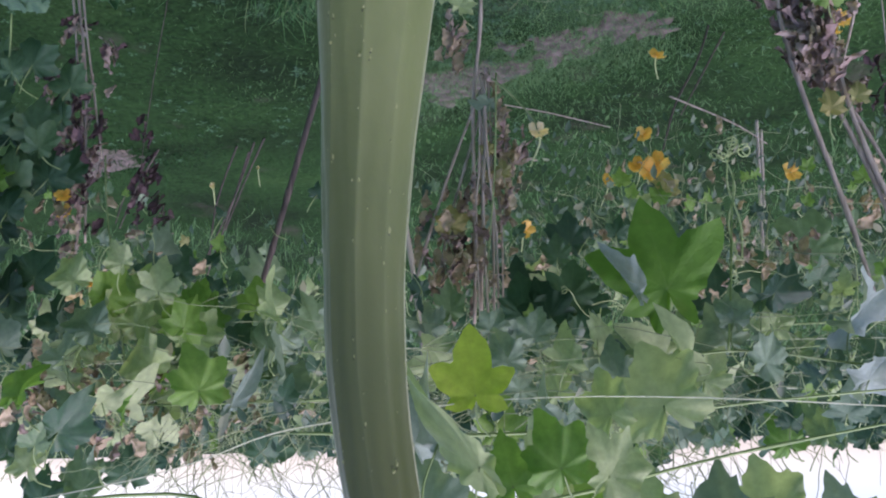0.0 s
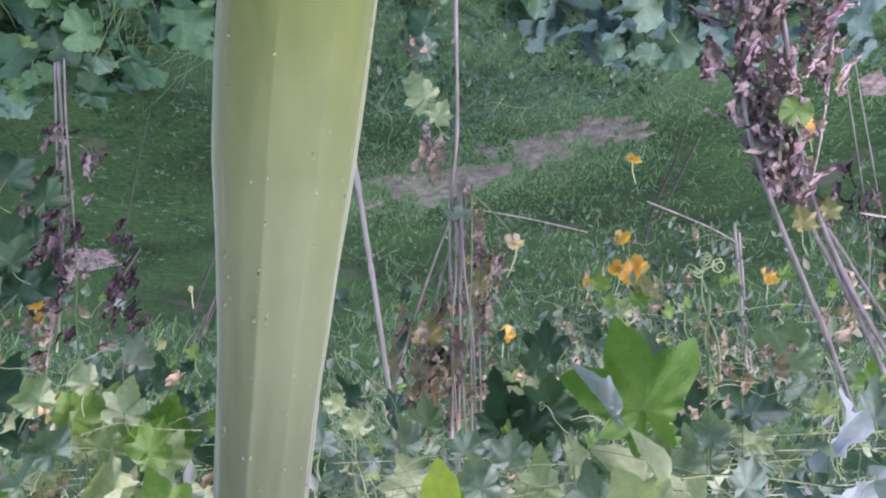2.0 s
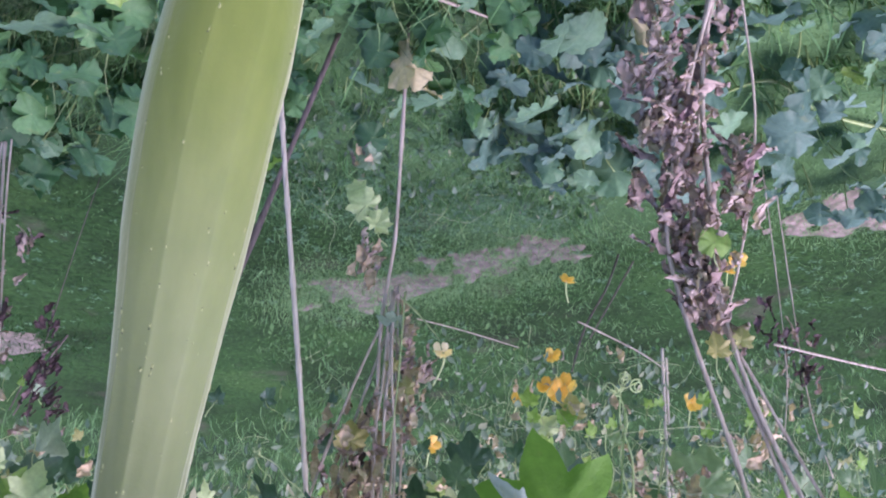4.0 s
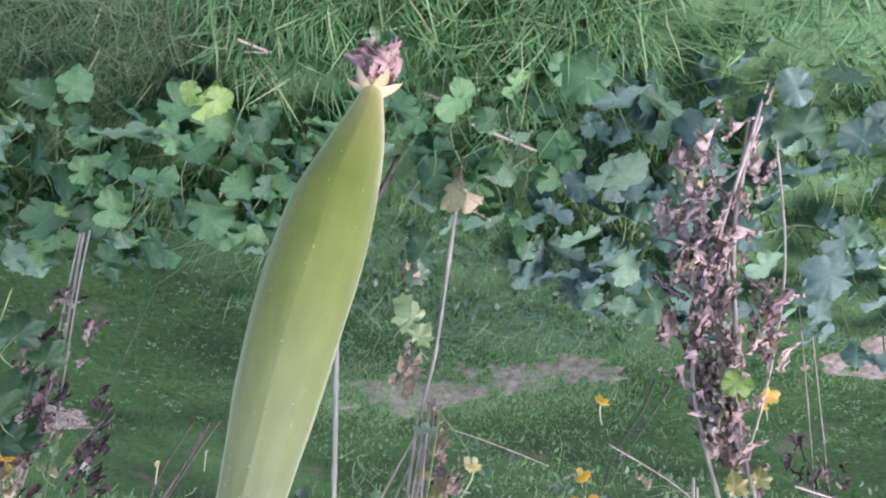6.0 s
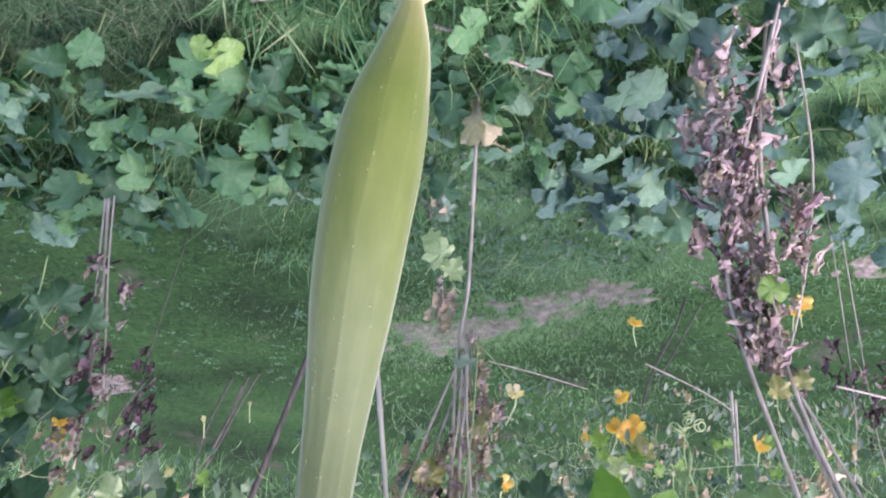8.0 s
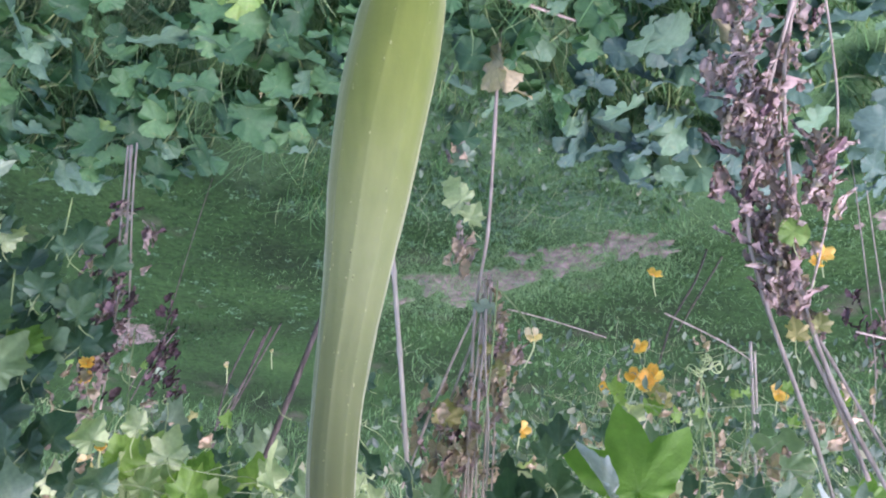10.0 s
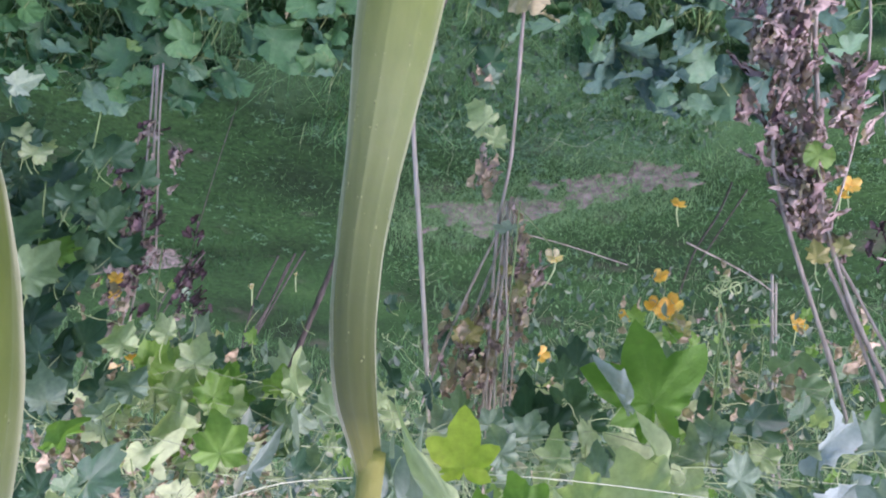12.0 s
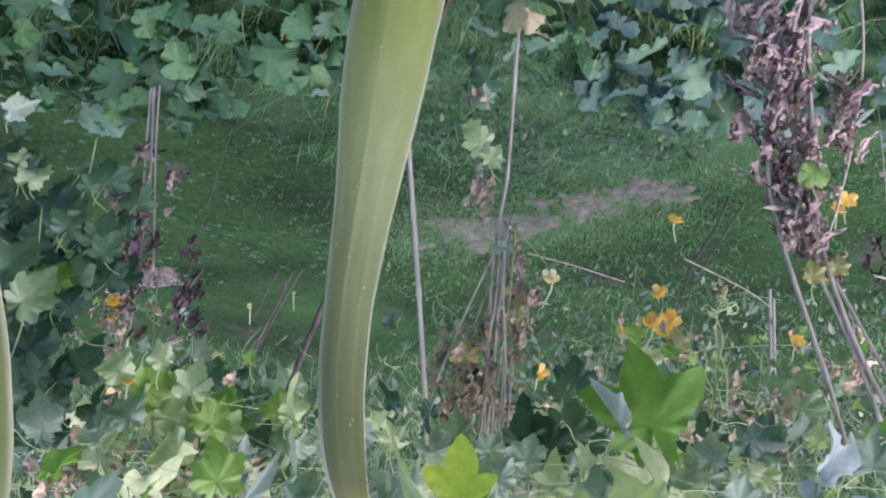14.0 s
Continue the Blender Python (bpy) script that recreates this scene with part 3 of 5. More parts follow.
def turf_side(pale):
    """Pale turf on one side, turf darkened by shade in its colour elsewhere."""
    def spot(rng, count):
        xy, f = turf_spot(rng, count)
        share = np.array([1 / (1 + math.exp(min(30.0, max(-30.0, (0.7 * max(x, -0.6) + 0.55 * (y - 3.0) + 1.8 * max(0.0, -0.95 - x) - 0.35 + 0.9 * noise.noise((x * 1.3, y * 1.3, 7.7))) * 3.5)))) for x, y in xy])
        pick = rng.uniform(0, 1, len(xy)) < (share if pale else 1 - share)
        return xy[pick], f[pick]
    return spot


blades("turf", 130000, 1, turf_side(False), (0.007, 0.022), (0.0014, 0.0034), (0.3, 1.4), M_TURF, "short turf and moss, darkened by shade in its colour", segs=2)
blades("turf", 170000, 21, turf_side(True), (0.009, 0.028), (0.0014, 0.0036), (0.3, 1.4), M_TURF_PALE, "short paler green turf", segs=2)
blades("tall_grass", 4200, 2, tufts(-0.45, 0.52, 1.0, 1.5, 90, 0.04), (0.10, 0.24), (0.003, 0.009), (0.1, 1.0), M_GRASS, "long bright green grass in loose tufts", segs=4)
blades("tall_grass", 1500, 3, tufts(-1.7, -0.3, 1.0, 2.1, 44, 0.045), (0.07, 0.18), (0.003, 0.009), (0.2, 1.5), M_GRASS, "long green grass among the squash leaves", segs=4)
blades("fine_grass", 15000, 4, tufts(0.42, 1.6, 1.0, 1.75, 170, 0.06), (0.03, 0.10), (0.002, 0.005), (0.2, 1.3), M_GRASS_DRY, "fine half-dry grass in a tangled mat", segs=4)
blades("tall_grass", 1200, 5, tufts(0.3, 1.4, 1.7, 2.5, 40, 0.05), (0.10, 0.24), (0.002, 0.004), (0.4, 1.2), M_GRASS, "thin green grass between squash leaves", segs=4)
blades("tall_grass", 3800, 6, tufts(-0.9, 0.5, 2.0, 2.9, 90, 0.05), (0.05, 0.14), (0.002, 0.004), (0.4, 1.2), M_GRASS, "tufts of green grass at the turf's edge", segs=3)
blades("rough_grass", 2000, 7, tufts(-2.6, 0.5, 2.7, 4.8, 140, 0.06), (0.025, 0.075), (0.002, 0.004), (0.5, 1.6), M_TURF_PALE, "rough grass and weeds growing through the turf", segs=3)

blades("rough_grass", 900, 17, tufts(0.5, 2.4, 2.7, 4.8, 70, 0.06), (0.02, 0.06), (0.002, 0.004), (0.5, 1.6), M_TURF, "rough grass growing through the moss, in a shade-darkened colour", segs=3)
blades("tall_grass", 620, 15, tufts(-0.62, -0.05, 1.05, 1.75, 46, 0.05), (0.14, 0.28), (0.003, 0.006), (0.5, 1.7), M_GRASS, "long arching green grass over the squash leaves", segs=5)
blades("fine_grass", 1500, 16, tufts(0.5, 1.5, 1.1, 1.8, 80, 0.06), (0.10, 0.24), (0.0012, 0.0026), (0.5, 1.6), M_GRASS_STRAW, "thin dry grass stems over the mat", segs=4)
blades("weeds", 2400, 8, tufts(-4.5, 0.2, 4.3, 7.5, 200, 0.10), (0.06, 0.20), (0.002, 0.006), (0.5, 1.5), M_TURF_PALE, "tangle of pale tall weeds beyond the turf", segs=3)
blades("weeds", 2600, 9, tufts(0.2, 4.5, 5.6, 8.0, 110, 0.12), (0.08, 0.26), (0.002, 0.006), (0.5, 1.5), M_TURF_PALE, "tall weeds beyond the dark turf", segs=3)
blades("weeds", 9000, 10, tufts(-7.0, 7.0, 7.5, 14.0, 300, 0.2), (0.12, 0.36), (0.006, 0.014), (0.3, 1.1), M_TURF_PALE, "tall weeds at the far side of the plot", segs=3)

blades("turf", 26000, 13, along_line([(0.2, 3.78), (-0.05, 3.62), (-0.4, 3.42), (-0.85, 3.12)], 0.17), (0.012, 0.045), (0.0015, 0.004), (0.4, 1.5), M_TURF_PALE, "thin turf sprouting on bare earth", segs=2)
blades("turf", 3600, 18, along_line([(-1.6, 2.8), (-2.2, 2.68)], 0.14), (0.012, 0.045), (0.0015, 0.004), (0.4, 1.5), M_TURF_PALE, "thin turf sprouting on bare earth", segs=2)
blades("turf", 3600, 14, along_line([(1.5, 4.4), (2.3, 4.8)], 0.18), (0.015, 0.06), (0.002, 0.006), (0.4, 1.5), M_TURF, "thin turf sprouting on bare earth", segs=2)


def clover(name, count, seed, spot, label):
    rng = np.random.default_rng(seed)
    xy, _ = spot(rng, count)
    verts, faces = [], []
    for x, y in xy:
        z = ground_height(x, y) + rng.uniform(0.02, 0.06)
        s, a0 = rng.uniform(0.006, 0.017), rng.uniform(0, 6.28)
        for j in range(3):
            a = a0 + j * 2.09
            i = len(verts)
            for da, rr, dz in ((0, 0.1, 0), (-0.55, 1.0, 0.25), (0, 1.5, 0.15), (0.55, 1.0, 0.25)):
                verts.append((x + math.cos(a + da) * rr * s, y + math.sin(a + da) * rr * s, z + dz * s))
            faces.append((i, i + 1, i + 2, i + 3))
    return tagged(put(new(name, mesh_of(name, verts, faces, M_CLOVER)), Matrix.Identity(4)), label, "clover", kind="stuff")


clover("clover", 900, 11, tufts(-0.8, 0.35, 2.1, 3.0, 80, 0.08), "small pale clover leaves low over the turf")
clover("clover", 450, 12, tufts(-2.2, 2.0, 2.5, 4.4, 170, 0.05), "scattered small clover leaves in the turf")


# ---- squash vines creeping over the ground ----
def squash_vine(at, label, keyed, scatter, box, seed, runners, plain_leaves=SQUASH):
    """Runners on the ground and round leaves held up on their own stalks."""
    rng = random.Random(seed)
    vine = thing("squash_vine", at, label, "vine", "squash vines on the ground")
    for r in runners:
        line = [(x, y, ground_height(x, y) + z) for x, y, z in r]
        part("runner", tube("runner", line, 0.006, 0.003, M_STEM, 6, 6, 4, 0.1, seed), vine)

    def leaf(x, y, z, size, meshes, face):
        tip = around(rng, (rng.uniform(-1, 1), rng.uniform(-0.2, 1.0), -0.25), 0.25)
        ob = part("leaf", rng.choice(meshes), vine, leaf_pose((x, y, z), tip, face, size * 1.42, rng.uniform(0.9, 1.1)))
        foot = (x + rng.uniform(-0.05, 0.05), y + rng.uniform(-0.02, 0.08), ground_height(x, y))
        mid = ((x + foot[0]) / 2 + rng.uniform(-0.01, 0.01), (y + foot[1]) / 2, z * 0.6)
        part("leafstalk", tube("leafstalk", [foot, mid, (x, y, z)], 0.003, 0.002, M_STEM, 5, 4), ob)

    for x, y, z, size, kind in keyed:
        meshes = {"n": plain_leaves, "p": SQUASH_P, "y": SQUASH_Y, "o": SQUASH_O}[kind]
        leaf(x, y, z, size, meshes, around(rng, (0, -0.5, 0.85), 0.5))
    x0, x1, y0, y1 = box
    for _ in range(scatter):
        x, y = rng.uniform(x0, x1), rng.uniform(y0, y1)
        meshes = plain_leaves if rng.random() < 0.82 else SQUASH_P if rng.random() < 0.9 else SQUASH_Y
        leaf(x, y, rng.uniform(0.05, 0.16), rng.uniform(0.024, 0.060), meshes, around(rng, (0, -0.35, 0.95), 0.75))
    return vine


squash_vine((0.9, 2.1, 0), "dense bluish green squash vine creeping over grass", [
    (1.09, 1.79, 0.15, 0.042, "p"), (1.12, 1.88, 0.14, 0.045, "p"), (1.03, 1.77, 0.14, 0.034, "p"), (0.88, 1.77, 0.13, 0.035, "n"),
    (0.71, 1.93, 0.15, 0.062, "n"), (0.81, 1.90, 0.13, 0.046, "n"), (1.13, 2.28, 0.14, 0.085, "n"), (1.30, 2.24, 0.14, 0.05, "p"),
    (0.97, 2.21, 0.15, 0.05, "n"), (0.78, 2.37, 0.12, 0.068, "n"), (0.92, 2.48, 0.11, 0.07, "n"), (1.32, 2.58, 0.12, 0.06, "p"),
    (0.95, 1.62, 0.16, 0.045, "n"), (0.84, 1.58, 0.16, 0.04, "n"), (1.1, 1.66, 0.16, 0.045, "p"), (0.72, 1.66, 0.15, 0.05, "n"), (0.62, 1.72, 0.15, 0.05, "n"), (1.02, 1.9, 0.15, 0.05, "n"), (1.2, 2.05, 0.13, 0.06, "n"), (1.0, 2.05, 0.12, 0.05, "n"), (1.4, 2.35, 0.13, 0.07, "n")],
    135, (0.68, 1.7, 1.7, 2.55), 31, [[(1.6, 2.3, 0.02), (1.2, 2.15, 0.03), (0.9, 2.05, 0.03), (0.7, 1.95, 0.05)], [(1.5, 2.6, 0.02), (1.1, 2.45, 0.03), (0.75, 2.4, 0.03)]])
squash_vine((0.5, 2.0, 0), "squash vine with one bright young leaf cluster", [
    (0.54, 1.52, 0.18, 0.03, "y"), (0.38, 1.62, 0.15, 0.045, "n"), (0.30, 1.72, 0.14, 0.045, "n"), (0.58, 1.78, 0.15, 0.05, "n"), (0.51, 1.57, 0.16, 0.05, "y"), (0.48, 1.54, 0.17, 0.035, "y"), (0.60, 2.12, 0.14, 0.065, "n"), (0.57, 2.22, 0.13, 0.05, "n"),
    (0.44, 2.17, 0.13, 0.05, "n"), (0.51, 1.96, 0.13, 0.038, "o"), (0.41, 1.94, 0.13, 0.036, "p"), (0.50, 2.21, 0.12, 0.055, "n"),
    (0.53, 1.87, 0.14, 0.045, "n"), (0.46, 1.65, 0.13, 0.042, "n"), (0.42, 1.74, 0.12, 0.045, "n"), (0.34, 1.95, 0.12, 0.055, "n")],
    84, (0.15, 0.68, 1.6, 2.35), 32, [[(0.7, 2.3, 0.02), (0.5, 2.1, 0.03), (0.5, 1.8, 0.05), (0.5, 1.56, 0.08)], [(0.62, 2.2, 0.02), (0.35, 2.1, 0.03), (0.18, 1.95, 0.03)]])
squash_vine((-0.15, 1.9, 0), "sparse squash vine with yellowed leaves and pale runner", [
    (-0.05, 1.69, 0.12, 0.05, "n"), (-0.03, 1.93, 0.13, 0.042, "p"), (-0.12, 2.04, 0.12, 0.035, "p"), (-0.05, 2.22, 0.11, 0.05, "n"),
    (-0.12, 1.80, 0.16, 0.055, "o"), (-0.15, 1.84, 0.14, 0.045, "o"), (-0.19, 1.94, 0.13, 0.035, "o"), (-0.22, 1.98, 0.13, 0.055, "p"), (-0.31, 1.94, 0.14, 0.045, "p"),
    (-0.36, 1.74, 0.13, 0.045, "n"), (-0.39, 1.60, 0.14, 0.05, "n"), (-0.28, 1.46, 0.13, 0.042, "n"), (-0.31, 1.33, 0.13, 0.04, "n")],
    56, (-0.4, 0.15, 1.3, 2.05), 33, [[(-0.05, 1.88, 0.03), (-0.08, 1.84, 0.08), (-0.22, 1.84, 0.08), (-0.32, 1.69, 0.09), (-0.36, 1.6, 0.05)]])
squash_vine((-0.7, 2.1, 0), "grey-green squash vine spreading over the turf", [
    (-0.40, 1.88, 0.13, 0.05, "n"), (-0.50, 1.99, 0.14, 0.052, "p"), (-0.57, 1.86, 0.14, 0.058, "n"), (-0.36, 2.10, 0.13, 0.03, "p"),
    (-0.66, 2.13, 0.12, 0.06, "p"), (-0.56, 2.23, 0.12, 0.055, "n"), (-0.64, 2.42, 0.11, 0.065, "p"), (-0.55, 2.37, 0.11, 0.05, "n"),
    (-0.80, 2.32, 0.12, 0.07, "p"), (-0.73, 2.22, 0.12, 0.05, "n"), (-0.69, 1.65, 0.13, 0.05, "o"), (-0.56, 1.40, 0.13, 0.045, "p"),
    (-0.72, 2.38, 0.11, 0.055, "p"), (-0.88, 2.24, 0.12, 0.06, "n")],
    105, (-0.95, -0.35, 1.25, 2.4), 34, [[(-1.0, 2.3, 0.02), (-0.75, 2.25, 0.03), (-0.55, 2.1, 0.03), (-0.4, 1.85, 0.04)], [(-0.7, 2.25, 0.02), (-0.65, 1.9, 0.04), (-0.58, 1.45, 0.05)]], SQUASH_B)
squash_vine((-1.2, 2.0, 0), "dark green squash vine behind the dead stalks", [
    (-1.24, 2.02, 0.14, 0.07, "n"), (-1.19, 1.84, 0.13, 0.06, "n"), (-1.24, 2.1, 0.13, 0.055, "n"), (-1.05, 2.03, 0.13, 0.055, "p"), (-1.32, 1.9, 0.13, 0.06, "n")],
    120, (-1.9, -0.85, 1.3, 2.5), 35, [[(-1.8, 2.2, 0.02), (-1.4, 2.1, 0.03), (-1.15, 1.95, 0.03), (-1.0, 2.1, 0.03)]], SQUASH_B)


# ---- dead stalks ----
def dead_vine(at, label, stems, clumps, tan, seed, size=(0.03, 0.06), dark=0.05, stem_mat=M_TWIG):
    """Dry stems with shrivelled leaves in clumps: (x, y, z, spread, count)."""
    rng = random.Random(seed)
    vine = thing("dead_vine", at, label, "dead vine")
    for i, (pts, r0, r1) in enumerate(stems):
        part("stem", tube("stem", pts, r0, r1, stem_mat, 6, 5, 5, 0.12, seed + i), vine)
    for x, y, z, spread, count in clumps:
        for _ in range(round(count * 1.12)):
            p = (x + rng.gauss(0, spread * 0.42), y + rng.gauss(0, spread * 0.5), z + rng.gauss(0, spread) + 0.012)
            d = around(rng, (0, -0.1, -1), 0.6)
            part("dry_leaf", rng.choice(DRY_D if rng.random() < dark else DRY_T if rng.random() < tan else DRY), vine,
                 leaf_pose(p, d, around(rng, (0, -1, 0.3), 0.8), rng.uniform(*size)))
    return vine


dead_vine((-0.84, 1.42, 0), "tall dead vine with shrivelled purplish brown leaves", [
    ([(-0.84, 1.42, 0.0), (-0.79, 1.42, 0.13), (-0.73, 1.42, 0.32), (-0.70, 1.42, 0.5), (-0.69, 1.42, 0.7), (-0.68, 1.42, 0.9), (-0.72, 1.42, 1.11), (-0.79, 1.42, 1.3)], 0.006, 0.004),
    ([(-0.83, 1.44, 0.0), (-0.76, 1.45, 0.22), (-0.71, 1.44, 0.45), (-0.66, 1.43, 0.72), (-0.66, 1.43, 0.93), (-0.72, 1.43, 1.12), (-0.76, 1.43, 1.27)], 0.005, 0.004),
    ([(-0.82, 1.40, 0.0), (-0.74, 1.40, 0.25), (-0.66, 1.41, 0.5), (-0.60, 1.42, 0.76), (-0.61, 1.42, 0.93), (-0.67, 1.42, 1.2), (-0.70, 1.42, 1.36)], 0.005, 0.004),
    ([(-0.80, 1.46, 0.02), (-0.74, 1.46, 0.3), (-0.68, 1.46, 0.6), (-0.66, 1.45, 0.85), (-0.73, 1.44, 1.05), (-0.84, 1.44, 1.3)], 0.004, 0.003),
    ([(-0.87, 1.5, 0.0), (-0.86, 1.5, 0.35), (-0.84, 1.5, 0.52), (-0.80, 1.5, 0.69), (-0.76, 1.5, 0.82), (-0.70, 1.46, 0.95)], 0.003, 0.0025),
    ([(-0.70, 1.42, 0.5), (-0.63, 1.41, 0.46), (-0.57, 1.40, 0.42)], 0.003, 0.0015)],
    [(-0.57, 1.41, 0.46, 0.035, 10), (-0.60, 1.41, 0.56, 0.04, 14), (-0.64, 1.42, 0.62, 0.04, 16), (-0.64, 1.42, 0.50, 0.04, 14), (-0.67, 1.42, 0.58, 0.03, 10),
     (-0.61, 1.42, 0.78, 0.03, 12), (-0.65, 1.42, 0.84, 0.04, 16), (-0.65, 1.42, 0.92, 0.04, 18), (-0.69, 1.42, 0.96, 0.03, 8), (-0.77, 1.45, 0.70, 0.03, 9), (-0.81, 1.5, 0.54, 0.03, 7),
     (-0.78, 1.42, 0.29, 0.02, 5), (-0.70, 1.42, 0.16, 0.02, 4), (-0.64, 1.42, 0.27, 0.025, 6), (-0.53, 1.40, 0.72, 0.01, 3), (-0.62, 1.42, 0.70, 0.05, 16), (-0.66, 1.43, 0.88, 0.05, 20), (-0.68, 1.43, 0.74, 0.05, 14), (-0.63, 1.42, 0.36, 0.04, 12), (-0.72, 1.43, 0.42, 0.04, 10), (-0.62, 1.41, 0.54, 0.05, 16), (-0.79, 1.48, 0.62, 0.03, 8)], 0.04, 41, (0.036, 0.078))
dead_vine((-0.13, 1.83, 0), "dead vine of thin pale stems with brown leaves", [
    ([(-0.13, 1.83, 0.0), (-0.12, 1.83, 0.33), (-0.11, 1.83, 0.62), (-0.085, 1.83, 0.83), (-0.08, 1.83, 1.08), (-0.07, 1.83, 1.3)], 0.0045, 0.0038),
    ([(-0.12, 1.83, 0.74), (-0.12, 1.83, 0.97), (-0.11, 1.83, 1.33)], 0.003, 0.003),
    ([(-0.10, 1.84, 0.8), (-0.10, 1.85, 1.0), (-0.085, 1.85, 1.28)], 0.004, 0.004),
    ([(-0.11, 1.82, 0.78), (-0.04, 1.82, 0.95), (0.02, 1.82, 1.12), (0.06, 1.82, 1.25)], 0.003, 0.003),
    ([(-0.115, 1.84, 0.8), (-0.06, 1.84, 0.97), (-0.02, 1.85, 1.1), (0.0, 1.85, 1.22)], 0.003, 0.0025),
    ([(-0.10, 1.85, 0.85), (-0.135, 1.85, 1.05), (-0.13, 1.85, 1.3)], 0.0025, 0.0025),
    ([(-0.105, 1.81, 0.76), (-0.107, 1.80, 0.90), (-0.096, 1.80, 1.08), (-0.099, 1.80, 1.40)], 0.0035, 0.0028), ([(-0.11, 1.80, 0.78), (-0.109, 1.79, 0.95), (-0.12, 1.79, 1.12), (-0.117, 1.79, 1.31)], 0.003, 0.0024), ([(-0.10, 1.81, 0.80), (-0.092, 1.80, 0.97), (-0.080, 1.80, 1.1), (-0.083, 1.80, 1.44)], 0.0028, 0.002)],
    [(-0.045, 1.82, 0.69, 0.028, 20), (-0.13, 1.82, 0.84, 0.03, 8), (-0.15, 1.82, 0.93, 0.04, 12), (-0.14, 1.82, 1.03, 0.045, 14), (-0.05, 1.85, 1.15, 0.06, 10), (-0.10, 1.86, 1.08, 0.07, 12), (-0.01, 1.85, 1.16, 0.05, 9), (-0.13, 1.83, 0.9, 0.04, 12), (-0.06, 1.84, 1.12, 0.06, 24), (-0.13, 1.84, 1.0, 0.05, 18), (-0.02, 1.85, 1.2, 0.06, 20), (0.02, 1.86, 1.14, 0.05, 14), (-0.02, 1.83, 0.42, 0.02, 5)], 0.6, 42, (0.022, 0.05))
dead_vine((0.99, 2.25, 0), "bundle of dry stems with dark curled leaves", [
    ([(1.0, 2.25, 0.0), (0.98, 2.25, 0.19), (0.935, 2.25, 0.5), (0.92, 2.25, 0.75), (0.93, 2.25, 1.05)], 0.0042, 0.0035),
    ([(1.02, 2.27, 0.0), (0.985, 2.27, 0.3), (0.955, 2.27, 0.55), (0.925, 2.27, 0.8), (0.91, 2.26, 1.0)], 0.0032, 0.003),
    ([(0.97, 2.24, 0.1), (0.94, 2.24, 0.35), (0.90, 2.24, 0.6), (0.87, 2.24, 0.78)], 0.003, 0.0025)],
    [(0.97, 2.25, 0.40, 0.05, 12), (0.99, 2.25, 0.62, 0.06, 26), (0.96, 2.25, 0.72, 0.04, 12), (0.87, 2.25, 0.48, 0.03, 9), (0.93, 2.25, 0.80, 0.035, 14), (0.94, 2.25, 0.92, 0.06, 26), (0.90, 2.25, 0.70, 0.05, 12), (0.965, 2.25, 0.60, 0.06, 24), (0.975, 2.25, 0.74, 0.05, 18), (0.95, 2.25, 0.86, 0.06, 22), (1.16, 2.3, 0.56, 0.02, 4)], 0.08, 43, (0.026, 0.058), 0.45)

dead_vine((-1.3, 2.35, 0), "withered dark weed with drooping seed heads", [
    ([(-1.30, 2.35, 0.0), (-1.28, 2.34, 0.4), (-1.24, 2.3, 0.75), (-1.2, 2.3, 0.95)], 0.0022, 0.0016),
    ([(-1.34, 2.36, 0.0), (-1.32, 2.35, 0.5), (-1.29, 2.3, 0.85), (-1.32, 2.3, 1.05)], 0.0022, 0.0016)],
    [(-1.20, 2.3, 0.61, 0.04, 10), (-1.25, 2.3, 0.68, 0.05, 18), (-1.29, 2.3, 0.75, 0.05, 20), (-1.33, 2.3, 0.66, 0.04, 10)], 0.0, 44, (0.02, 0.045), 0.85)


dead_vine((0.859, 2.7, 0), "dark withered weed standing in the turf", [
    ([(0.859, 2.72, 0.0), (0.908, 2.7, 0.458), (0.931, 2.7, 0.839), (0.859, 2.7, 0.989)], 0.0014, 0.001)],
    [(0.931, 2.7, 0.558, 0.03, 8), (0.908, 2.7, 0.693, 0.04, 16), (0.928, 2.7, 0.766, 0.04, 16), (0.859, 2.7, 0.839, 0.04, 14)], 0.0, 47, (0.02, 0.05), 0.95, M_TWIG_DARK)


# ---- climbing luffa vines along the trellis ----
def petal_mesh(name, mat, seed):
    rng = random.Random(seed)
    verts, faces, vein = [], [], []
    for i in range(6):
        u = i / 5
        w = 0.42 * math.sin(math.pi * min(1, 0.12 + 0.72 * u)) ** 0.8
        for j in range(5):
            v = j / 2 - 1
            verts.append((w * v, u + 0.05 * rng.uniform(-1, 1), 0.28 * u * u - 0.12 * v * v + 0.05 * rng.uniform(-1, 1)))
            vein.append(1.0 if j == 2 else 0.0)
    for i in range(5):
        for j in range(4):
            a = i * 5 + j
            faces.append((a, a + 1, a + 6, a + 5))
    return mesh_of(name, verts, faces, mat, True, {"vein": vein})


PETALS = [petal_mesh("petal", M_PETAL, i) for i in range(3)]
PETALS_C = [petal_mesh("petal", M_PETAL_CREAM, i + 5) for i in range(3)]


